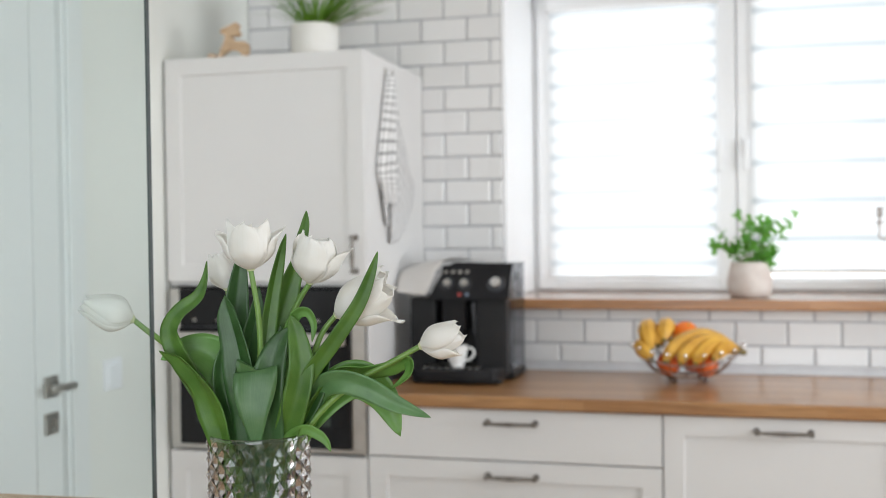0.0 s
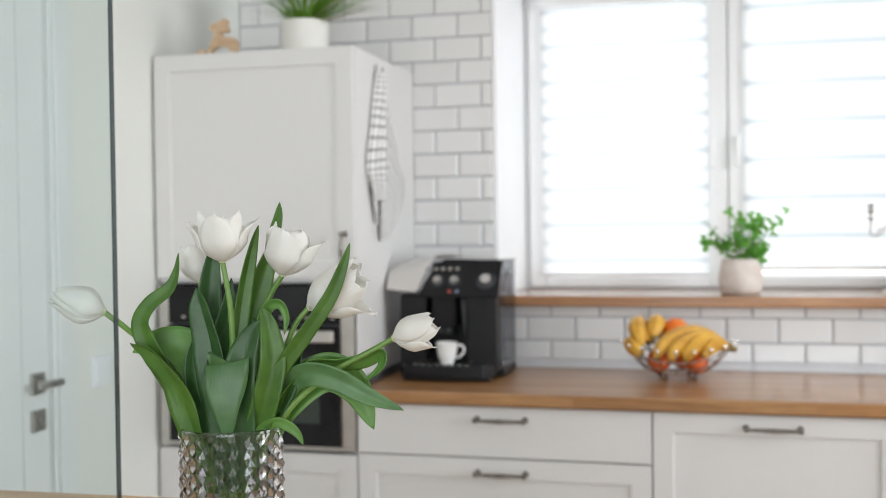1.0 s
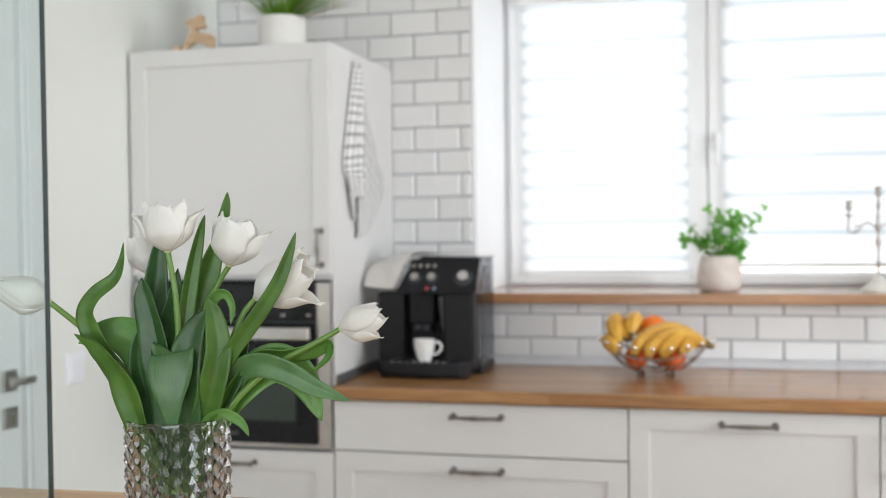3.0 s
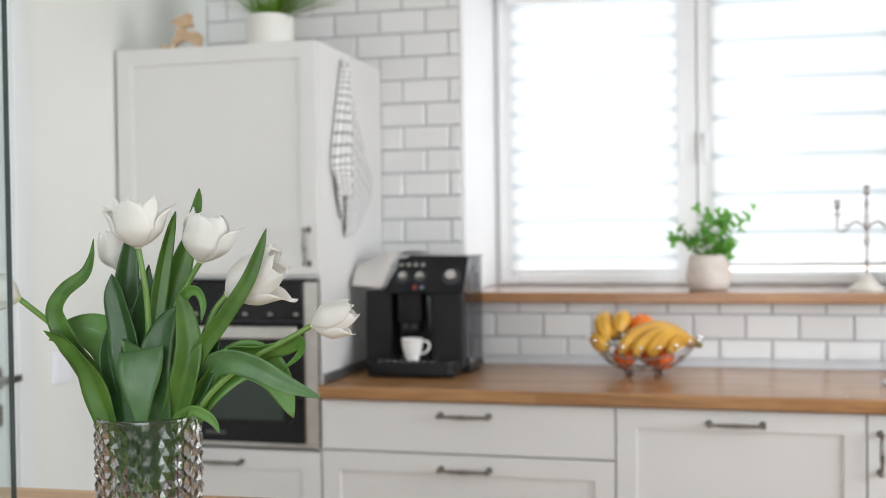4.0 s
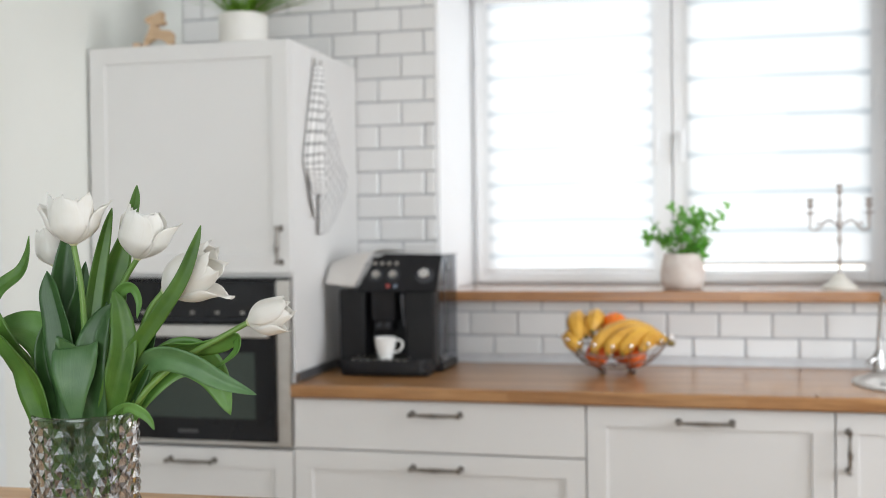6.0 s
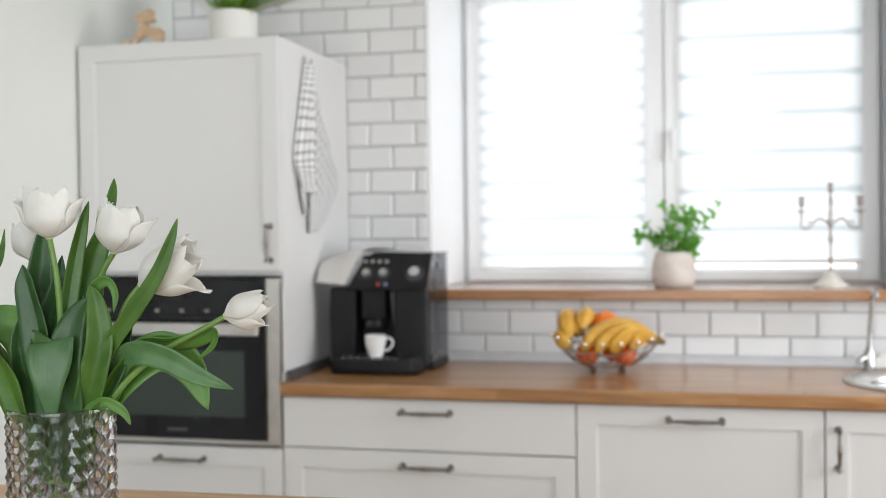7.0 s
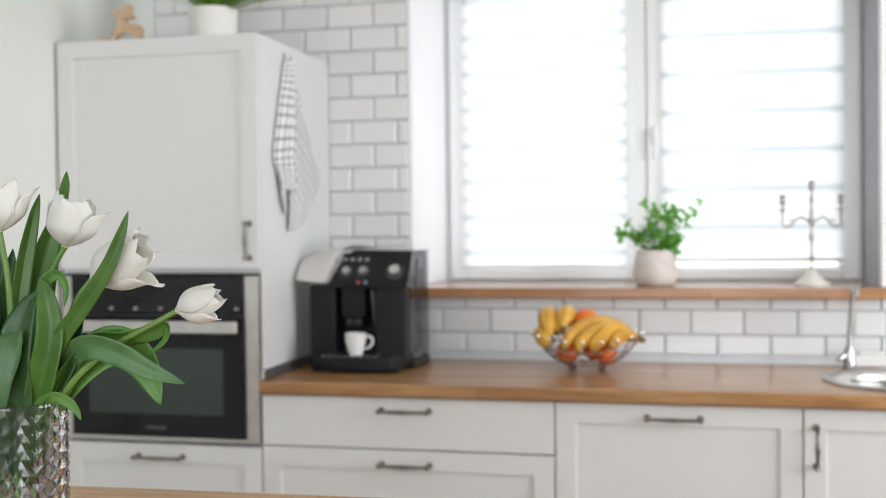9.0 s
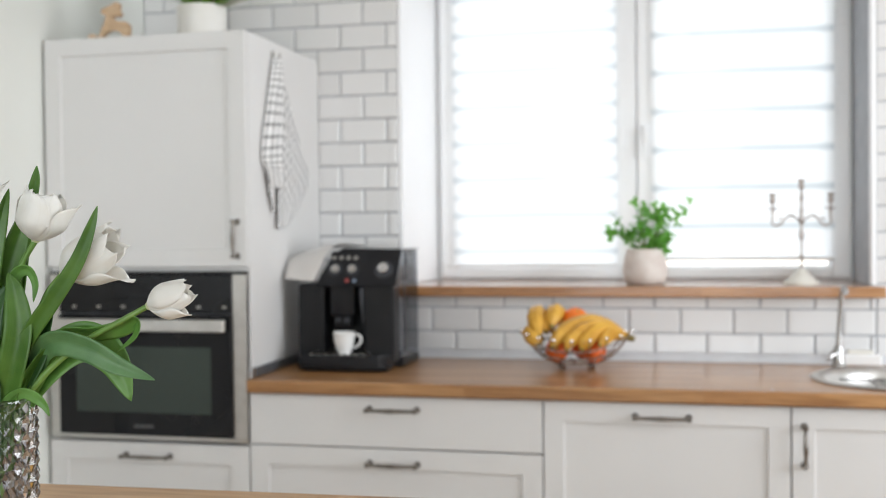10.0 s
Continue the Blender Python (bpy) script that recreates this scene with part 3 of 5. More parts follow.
def base_unit(name, label, x0, x1, fronts, category="cabinet"):
    c = empty(name, label, category, (x0, 0, 0), group="base cabinets")
    w = x1 - x0
    for x in (0.001, w - 0.017):
        part("side_panel", boxes((x, x + 0.016, 0.022, W - 0.03, 0.08, 0.863)), LACQUER, c)
    part("bottom_panel", boxes((0.0172, w - 0.0172, 0.022, W - 0.03, 0.08, 0.096)), LACQUER, c)
    part("back_panel", boxes((0.0172, w - 0.0172, W - 0.05, W - 0.03, 0.097, 0.863)), LACQUER, c)
    part("top_rail", boxes((0.0172, w - 0.0172, 0.022, 0.10, 0.842, 0.863)), LACQUER, c)
    part("plinth", boxes((0.0, w, 0.06, 0.076, 0, 0.08)), LACQUER, c)
    for kind, z0, z1, stile, handle in fronts:
        f = part(kind, shaker(0.002, w - 0.002, z0, z1, stile=stile), LACQUER, c)
        if handle[0] == "h":
            bow_handle("handle", handle[1] - x0, handle[2], 0.130, f)
        else:
            bow_handle("handle", handle[1] - x0, handle[2], 0.094, f, True)
    return c


base_unit("drawer_cabinet", "cream-white drawer unit with pewter bow handles", 0.0, 0.801,
          [("drawer_front", 0.7245, 0.860, 0, ("h", 0.4045, 0.8275)), ("drawer_front", 0.408, 0.7205, 0.072, ("h", 0.4045, 0.6835)), ("drawer_front", 0.085, 0.404, 0.072, ("h", 0.4045, 0.368))])
base_unit("dishwasher_cabinet", "cream-white framed front over an integrated dishwasher", 0.801, 1.4065,
          [("door", 0.085, 0.860, 0.071, ("h", 1.099, 0.8275))])
base_unit("sink_cabinet", "cream-white framed door under the sink", 1.4065, 2.006, [("door", 0.085, 0.860, 0.072, ("v", 1.437, 0.7675))])
base_unit("corner_cabinet", "cream-white framed door at the end of the run", 2.006, 2.606, [("door", 0.085, 0.860, 0.072, ("v", 2.575, 0.7675))])

# worktop with a round opening for the sink
SX, SY, SR = 1.692, 0.240, 0.192


def worktop():
    x0, x1, y0, y1, z0, z1 = 0.002, 2.61, -0.022, W - 0.004, 0.864, 0.900
    bm = bmesh.new()
    seg = 48
    b = 0.006
    prof = [(y0 + b, z0), (y0, z0 + b), (y0, z1 - b), (y0 + b * 0.3, z1 - b * 0.3), (y0 + b, z1)]
    # top sheet with a round hole, joined to a rim that follows the outline
    ring = [bm.verts.new((SX + SR * math.cos(2 * math.pi * i / seg), SY + SR * math.sin(2 * math.pi * i / seg), z1)) for i in range(seg)]
    low = [bm.verts.new((v.co.x, v.co.y, z0)) for v in ring]
    out = []
    hx, hy = 0.33, 0.25
    for i in range(seg):
        c, s = math.cos(2 * math.pi * i / seg), math.sin(2 * math.pi * i / seg)
        k = min(hx / abs(c) if abs(c) > 1e-6 else 9, hy / abs(s) if abs(s) > 1e-6 else 9)
        out.append(bm.verts.new((SX + c * k, SY + s * k, z1)))
    for i in range(seg):
        j = (i + 1) % seg
        bm.faces.new((ring[i], ring[j], out[j], out[i]))
        bm.faces.new((ring[j], ring[i], low[i], low[j]))
    def rect(xa, xb, ya, yb, z):
        bm.faces.new([bm.verts.new(q) for q in ((xa, ya, z), (xb, ya, z), (xb, yb, z), (xa, yb, z))])
    rect(x0, SX - hx, y0 + b, y1, z1), rect(SX + hx, x1, y0 + b, y1, z1)
    rect(SX - hx, SX + hx, y0 + b, SY - hy, z1), rect(SX - hx, SX + hx, SY + hy, y1, z1)
    va, vb = [bm.verts.new((x0, y, z)) for y, z in prof], [bm.verts.new((x1, y, z)) for y, z in prof]
    for i in range(len(prof) - 1):
        bm.faces.new((va[i], vb[i], vb[i + 1], va[i + 1]))
    for vs, x in ((va, x0), (vb, x1)):
        bm.faces.new([*vs, bm.verts.new((x, y1, z1)), bm.verts.new((x, y1, z0))])
    rect(x0, SX - hx, y0 + b, y1, z0), rect(SX + hx, x1, y0 + b, y1, z0)
    bmesh.ops.remove_doubles(bm, verts=bm.verts, dist=0.0002)
    return whole("worktop", bm, OAK, "oiled oak worktop over the base cabinets", "worktop")


worktop()
up = empty("worktop_upstand", "slim metal upstand strip between worktop and tiles", "trim", (0, W, 0.9), "structure")
bm = bmesh.new()
prof = [(-0.003, 0.0005), (-0.003, 0.022), (-0.008, 0.0225), (-0.016, 0.015), (-0.032, 0.0085), (-0.056, 0.0045), (-0.062, 0.0005)]
ends = [[bm.verts.new((x, y, z)) for y, z in prof] for x in (0.012, 2.60)]
for k in range(len(prof)):
    q = (k + 1) % len(prof)
    bm.faces.new((ends[0][k], ends[0][q], ends[1][q], ends[1][k]))
bm.faces.new(ends[0])
bm.faces.new(list(reversed(ends[1])))
part("profile", bm, COVE, up, "shiny aluminium cove strip", True)
part("corner_cap", boxes((0.012, 0.034, -0.064, -0.002, 0.001, 0.026), bev=0.003), GREYSTRIP, up, "dark grey plastic corner cap")
su = empty("side_upstand", "dark grey strip with a pale end cap along the cabinet side", "trim", (0, 0, 0.9), "structure")
part("profile", boxes((0.0025, 0.011, 0.022, W - 0.012, 0.001, 0.027), bev=0.002), GREYSTRIP, su)
part("end_cap", boxes((0.002, 0.013, -0.010, 0.021, 0.001, 0.029), bev=0.002), ALU, su)


def sink():
    s = empty("sink", "round stainless steel inset sink in the worktop", "sink", (SX, SY, 0.9))
    part("bowl", lathe([(0.214, 0.0006), (0.216, 0.003), (0.212, 0.006), (0.198, 0.006), (0.188, 0.001), (0.180, -0.006), (0.176, -0.03), (0.170, -0.13), (0.155, -0.155), (0.04, -0.160),
                        (0.03, -0.166), (0.0, -0.166)], 64), STEEL, s, smooth=True)
    part("drain", lathe([(0.0, -0.160), (0.03, -0.160), (0.034, -0.157), (0.036, -0.1585)], 32), CHROME, s, smooth=True)
    return s


sink()
tray = empty("dish_rack", "low black wire rack standing in the sink", "rack", (SX + 0.03, SY - 0.02, 0.9))
bm = bmesh.new()
for i in range(9):
    tube([(-0.09 + i * 0.022, -0.09, -0.01), (-0.09 + i * 0.022, 0.09, -0.01)], 0.0022, 6, bm=bm, smooth=False)
part("grid", bm, PEWTER, tray)
for y in (-0.09, 0.09):
    part("rail", tube([(-0.165, y, -0.012), (0.135, y, -0.012)], 0.003, 6, smooth=False), PEWTER, tray)


def faucet():
    f = empty("faucet", "slim chrome water tap with a small lever beside the sink", "tap", (1.574, 0.462, 0.9))
    part("base", lathe([(0.0, 0.0), (0.023, 0.0), (0.023, 0.005), (0.018, 0.010), (0.015, 0.034), (0.0155, 0.048), (0.011, 0.062), (0.0, 0.064)], 28), TAPCHROME, f, smooth=True)
    part("spout", tube([(0, 0, 0.055), (0.002, 0, 0.11), (0.006, -0.002, 0.18), (0.008, -0.006, 0.213), (0.010, -0.018, 0.225), (0.012, -0.034, 0.221), (0.013, -0.040, 0.209)],
                       [0.0082, 0.0066, 0.0062, 0.0064, 0.0080, 0.0095, 0.0095], 14, 5), TAPCHROME, f, smooth=True)
    part("lever", tube([(-0.008, -0.004, 0.040), (-0.018, -0.010, 0.036), (-0.027, -0.016, 0.030), (-0.032, -0.020, 0.022)], [0.008, 0.008, 0.008, 0.005], 12, 3), TAPCHROME, f, smooth=True)
    return f


faucet()


# ---- things on the worktop ----
def coffee_machine():
    c = empty("coffee_machine", "black bean-to-cup coffee machine with round chrome knobs", "coffee machine", (0.055, 0.20, 0.9))
    w, d, h = 0.300, 0.275, 0.348                    # width, depth, height
    fz = 0.243                                       # lower edge of the control fascia
    # housing: side cheeks, rear and roof round an open brewing bay
    for cheek in ((0.0, 0.080, 0.035, d, 0.022, fz + 0.004), (w - 0.096, w - 0.006, 0.018, 0.085, 0.022, fz + 0.004), (w - 0.096, w - 0.060, 0.0852, d, 0.022, fz + 0.004)):
        part("side_cheek", boxes(cheek, bev=0.008), BLACK, c)
    part("rear_wall", boxes((0.080, w - 0.096, 0.115, d, 0.022, fz + 0.004), bev=0.004), BLACK, c)
    part("roof", boxes((0.085, w - 0.058, 0.085, d, fz + 0.004, h - 0.010), bev=0.008), BLACK, c)
    part("base", boxes((0.006, w - 0.056, 0.02, d - 0.005, 0.002, 0.024), bev=0.006), BLACK, c)
    # control fascia, leaning back, with a slanted end
    bm = bmesh.new()
    low, high = 0.0, 0.075
    a = [(0.062, low, fz - 0.004), (w + 0.002, low, fz - 0.004), (w + 0.002, high, h - 0.004), (0.126, high, h), (0.100, high * 0.75, h - 0.022), (0.078, high * 0.3, h - 0.072)]
    f0 = [bm.verts.new(p) for p in a]
    f1 = [bm.verts.new((p[0], 0.088, p[2])) for p in a]
    bm.faces.new(f0)
    bm.faces.new(list(reversed(f1)))
    for i in range(6):
        j = (i + 1) % 6
        bm.faces.new((f0[j], f0[i], f1[i], f1[j]))
    bmesh.ops.bevel(bm, geom=[e for e in bm.edges], offset=0.004, segments=2, affect="EDGES")
    fascia = part("fascia", bm, GLOSSBLACK, c, "glossy black leaning control panel")
    slope = math.atan2(h - fz, high)
    face = Matrix.Translation((0, low, fz - 0.004)) @ Matrix.Rotation(slope, 4, "X")     # x along, y up the slope, z outwards

    def knob(x, up_, r, depth, material, ring):
        m = face @ Matrix.Translation((x, up_, 0))
        part("dial_ring", lathe([(0.0, 0.0), (r + ring, 0.0), (r + ring, 0.003), (r + ring - 0.0025, 0.0045), (r, 0.004), (0.0, 0.004)], 32, m=m), SMOKE, fascia, smooth=True)
        part("knob", lathe([(r, 0.0), (r, depth * 0.7), (r * 0.9, depth), (r * 0.4, depth * 1.06), (0.0, depth * 1.06)], 32, m=m), material, fascia, smooth=True)

    knob(0.262, 0.056, 0.0165, 0.016, CHROME, 0.011)
    knob(0.117, 0.057, 0.0115, 0.012, STEEL, 0.0095)
    knob(0.168, 0.057, 0.0115, 0.012, STEEL, 0.0095)
    for i in range(4):
        m = face @ Matrix.Translation((0.107 + i * 0.0215, 0.098, 0))
        part("button", lathe([(0.0065, 0.0), (0.0065, 0.003), (0.005, 0.0045), (0.0, 0.0045)], 20, m=m), NICKEL, fascia, "round metal button", True)
    for i in range(2):
        m = face @ Matrix.Translation((0.158 + i * 0.022, 0.020, 0))
        part("lamp_button", lathe([(0.006, 0.0), (0.006, 0.003), (0.0, 0.004)], 20, m=m), (REDLAMP, BLUELAMP)[i], fascia, smooth=True)
    # spout block with two outlets
    spout = part("spout", boxes((0.098, 0.172, 0.035, 0.12, 0.150, fz + 0.002), (0.108, 0.162, 0.040, 0.10, 0.118, 0.152), bev=0.008), GLOSSBLACK, c, "black coffee spout")
    for x in (0.122, 0.148):
        part("outlet", lathe([(0.0, 0.0), (0.007, 0.0), (0.009, 0.016), (0.0, 0.016)], 16, m=Matrix.Translation((x, 0.052, 0.134)) @ Matrix.Rotation(radians(60), 4, "X")), SMOKE, spout, smooth=True)
    part("steam_pipe", tube([(0.198, 0.06, fz), (0.196, 0.030, fz - 0.010), (0.196, 0.026, fz - 0.035), (0.202, 0.030, fz - 0.105)], [0.007, 0.007, 0.006, 0.006], 12, 5), SMOKE, c, smooth=True)
    tank = part("water_tank", boxes((w - 0.052, w + 0.002, 0.090, d - 0.004, 0.026, h - 0.010), bev=0.006), TANK, c, "smoked see-through water tank")
    tank.visible_shadow = False
    part("tank_lid", boxes((w - 0.054, w + 0.004, 0.090, d - 0.002, h - 0.0095, h - 0.004), bev=0.002), SMOKE, c)
    part("tank_foot", boxes((w - 0.054, w + 0.002, 0.088, d - 0.002, 0.002, 0.0255), bev=0.004), BLACK, c)
    part("tank_latch", boxes((w + 0.0022, w + 0.005, 0.130, 0.190, h - 0.055, h - 0.030), bev=0.001), GREYSTRIP, c)
    # drip tray with a rounded front
    bm = bmesh.new()
    pts = [(0.0, 0.12), (0.008, 0.0), (0.03, -0.038), (0.09, -0.052), (0.20, -0.052), (0.27, -0.040), (w - 0.012, 0.0), (w - 0.008, 0.12)]
    lo, hi = [bm.verts.new((x, y, 0.014)) for x, y in pts], [bm.verts.new((x, y, 0.048)) for x, y in pts]
    bm.faces.new(hi)
    bm.faces.new(list(reversed(lo)))
    for i in range(len(pts)):
        j = (i + 1) % len(pts)
        bm.faces.new((lo[i], lo[j], hi[j], hi[i]))
    bmesh.ops.bevel(bm, geom=[e for e in bm.edges], offset=0.005, segments=3, affect="EDGES")
    drip = part("drip_tray", bm, GLOSSBLACK, c, "black drip tray with a rounded front", True)
    for i in range(8):
        part("grate_bar", boxes((0.060 + i * 0.022, 0.066 + i * 0.022, -0.035, 0.10, 0.0475, 0.0505)), STEEL, drip)
    part("foot_skirt", boxes((0.02, w - 0.02, -0.01, 0.05, 0.0, 0.016), bev=0.004), BLACK, c)
    return c


coffee_machine()


def lay(name, fn, nu, nv, material, label, category, thick=0.0012, solid=True):
    """A sheet of cloth: fn(u, v) gives place; UV in metres from its own lengths."""
    bm = bmesh.new()
    uvl = bm.loops.layers.uv.new("uv")
    g = [[bm.verts.new(fn(i / nu, k / nv)[0]) for i in range(nu + 1)] for k in range(nv + 1)]
    for k in range(nv):
        for i in range(nu):
            f = bm.faces.new((g[k][i], g[k][i + 1], g[k + 1][i + 1], g[k + 1][i]))
            for lp, (a, b) in zip(f.loops, ((i, k), (i + 1, k), (i + 1, k + 1), (i, k + 1))):
                lp[uvl].uv = fn(a / nu, b / nv)[1]
            f.smooth = True
    me = bpy.data.meshes.new(name)
    bm.to_mesh(me)
    bm.free()
    me.materials.append(material)
    ob = tagged(new(name, me), label, category)
    mod = ob.modifiers.new("thickness", "SOLIDIFY")
    mod.thickness = thick
    return ob


def napkin(u, v):
    # lies on the machine's roof and hangs down over its front corner
    def mix(a, b, t):
        return Vector(a).lerp(Vector(b), t)
    low = mix((0.014, 0.235, 1.162), (0.108, 0.222, 1.153), u)
    edge = mix((0.012, 0.300, 1.216), (0.152, 0.272, 1.2555), u)
    ridge = mix((0.060, 0.360, 1.246), (0.235, 0.345, 1.2535), u)
    back = mix((0.075, 0.466, 1.250), (0.300, 0.466, 1.2535), u)
    p = spline([low, edge, ridge, back], 12)[min(36, int(round(v * 36)))]
    p = p + Vector((0, 0, 0.002 * math.sin(9 * u + 4 * v) * math.sin(7 * v)))
    return p, (0.2 * u, 0.30 * v)


lay("napkin", napkin, 30, 36, LINEN, "pale linen cloth draped over the coffee machine", "cloth")


def cup():
    c = empty("cup", "small white porcelain espresso cup on the drip tray", "cup", (0.208, 0.195, 0.9506))
    part("body", lathe([(0.0, 0.002), (0.017, 0.002), (0.018, 0.0), (0.020, 0.0), (0.019, 0.005), (0.024, 0.015), (0.029, 0.035), (0.0315, 0.058), (0.0325, 0.060), (0.030, 0.060),
                        (0.0275, 0.036), (0.022, 0.016), (0.012, 0.008), (0.0, 0.008)], 36), CERAMIC, c, smooth=True)
    part("handle", tube([(0.027, 0.004, 0.048), (0.040, 0.002, 0.053), (0.050, 0.0, 0.044), (0.048, 0.0, 0.030), (0.036, 0.002, 0.019), (0.024, 0.004, 0.016)], 0.0034, 10, 5), CERAMIC, c, smooth=True)
    return c


cup()


def fruit_bowl():
    b = empty("fruit_bowl", "chrome wire fruit bowl with bead feet, on the worktop", "bowl", (0.852, 0.345, 0.9))
    lo_z = 0.019

    def at(k, a):            # k 0 at the bottom ring, 1 at the rim, which rises like a boat towards both ends
        r = 0.066 + (0.152 - 0.066) * k ** 0.8
        return (r * math.cos(a), r * 0.82 * math.sin(a), lo_z + (0.038 + 0.042 * math.cos(a) ** 2) * k ** 1.3)

    for k in (0.0, 0.5, 1.0):
        ring = [at(k, 2 * math.pi * i / 40) for i in range(41)]
        part("ring", tube(ring, 0.0021, 8, 1), WIRE, b, smooth=True)
    n = 20
    for i in range(n):
        a = 2 * math.pi * i / n
        x, y, z = at(1.0, a)
        top = (x * 1.06, y * 1.05, 0.090 + 0.018 * math.cos(a) ** 2)
        part("rib", tube([at(0, a), at(0.3, a), at(0.7, a), (x, y, z), top], 0.0015, 6, 3), WIRE, b, smooth=True)
        part("bead", lathe([(0, -0.0055), (0.0045, -0.003), (0.0055, 0.0), (0.0045, 0.003), (0, 0.0055)], 12, m=Matrix.Translation(top)), CHROME, b, smooth=True)
    for i in range(4):
        a = math.pi * (0.25 + i / 2) + 0.2
        x, y = 0.060 * math.cos(a), 0.055 * math.sin(a)
        part("foot", lathe([(0, 0), (0.006, 0.002), (0.009, 0.008), (0.006, 0.014), (0.003, 0.018), (0, 0.019)], 16, m=Matrix.Translation((x, y, 0))), WIRE, b, smooth=True)
    for s in (-0.04, 0.0, 0.04):
        part("floor_wire", tube([(s, -0.055, lo_z), (s, 0.055, lo_z)], 0.0018, 6, smooth=False), WIRE, b)
    return b


fruit_bowl()


def citrus(name, label, at, r, material, tilt):
    o = empty(name, label, "fruit", at, group="citrus fruit")
    o.rotation_euler = tilt
    bm = bmesh.new()
    bmesh.ops.create_uvsphere(bm, u_segments=32, v_segments=20, radius=r)
    for v in bm.verts:
        v.co.z *= 0.93 - 0.06 * max(0, 1 - (v.co.xy.length / (0.25 * r)) ** 2) * (v.co.z > 0)
    part("peel", bm, material, o, smooth=True)
    part("button", lathe([(0, r * 0.86), (0.0035, r * 0.862), (0.003, r * 0.885), (0, r * 0.89)], 10), HERB, o, smooth=True)


citrus("orange", "ripe orange at the back of the wire bowl", (0.846, 0.385, 0.9 + 0.134), 0.038, ORANGE, (0.5, 0.3, 0))
citrus("mandarin", "deep orange mandarin at the bottom of the wire bowl", (0.800, 0.315, 0.9 + 0.054), 0.033, MANDARIN, (1.2, 0.4, 0))
citrus("mandarin", "deep orange mandarin at the bottom of the wire bowl", (0.905, 0.310, 0.9 + 0.054), 0.034, MANDARIN, (0.9, -0.6, 0))
citrus("mandarin", "deep orange mandarin at the bottom of the wire bowl", (0.868, 0.385, 0.9 + 0.056), 0.034, MANDARIN, (0.2, -0.6, 0))


def banana(points, r=0.0225):
    o = empty("banana", "ripe yellow banana lying on the fruit bowl", "fruit", points[0], group="bananas")
    p0 = Vector(points[0])
    path = [Vector(p) - p0 for p in points]
    part("peel", tube(path, [r * 0.42, r * 0.9, r, r * 1.0, r * 0.86, r * 0.34], 7, 6), BANANA, o, smooth=True)
    d0, d1 = (path[0] - path[1]).normalized(), (path[-1] - path[-2]).normalized()
    part("stalk", tube([path[0], path[0] + d0 * 0.013, path[0] + d0 * 0.028], [r * 0.42, r * 0.30, r * 0.36], 7, 3), BANANATIP, o, "brown-green stalk", True)
    part("tip", tube([path[-1], path[-1] + d1 * 0.005], [r * 0.34, r * 0.22], 7, 1, smooth=False), BANANATIP, o)


FB = Vector((0.852, 0.345, 0.9))
for pts in ([(0.148, 0.004, 0.104), (0.100, -0.012, 0.130), (0.050, -0.034, 0.144), (-0.002, -0.062, 0.130), (-0.034, -0.084, 0.102), (-0.047, -0.098, 0.078)],
            [(0.142, -0.004, 0.106), (0.088, -0.040, 0.132), (0.036, -0.072, 0.124), (0.006, -0.094, 0.098), (-0.006, -0.106, 0.074)],
            [(0.142, -0.006, 0.104), (0.098, -0.050, 0.127), (0.064, -0.080, 0.116), (0.044, -0.100, 0.092), (0.036, -0.108, 0.075)],
            [(0.146, -0.004, 0.100), (0.118, -0.048, 0.116), (0.100, -0.076, 0.106), (0.084, -0.096, 0.086)],
            [(-0.098, 0.072, 0.120), (-0.113, 0.024, 0.156), (-0.116, -0.026, 0.148), (-0.101, -0.070, 0.102)],
            [(-0.058, 0.075, 0.128), (-0.062, 0.024, 0.160), (-0.066, -0.020, 0.155), (-0.066, -0.056, 0.128)],
            [(-0.084, 0.070, 0.112), (-0.088, 0.022, 0.136), (-0.090, -0.018, 0.134), (-0.084, -0.050, 0.112)],
            [(-0.118, 0.040, 0.086), (-0.130, -0.012, 0.104), (-0.122, -0.052, 0.100), (-0.100, -0.088, 0.078)]):
    left = pts[0][0] < 0
    banana([FB + Vector(p) + Vector((0.004, 0, -0.004) if left else (-0.010, 0, -0.008)) for p in pts], 0.0265 if left else 0.0225)


dish = empty("soap_dish", "low white ceramic dish at the back of the worktop", "dish", (1.640, 0.525, 0.9))
part("body", boxes((-0.055, 0.055, -0.028, 0.028, 0.001, 0.034), bev=0.005), CERAMIC, dish)
part("soap", boxes((-0.035, 0.035, -0.017, 0.017, 0.033, 0.043), bev=0.004), CANDLEBASE, dish)


# ---- things on the window sill ----
SILL = WZ0 + 0.032


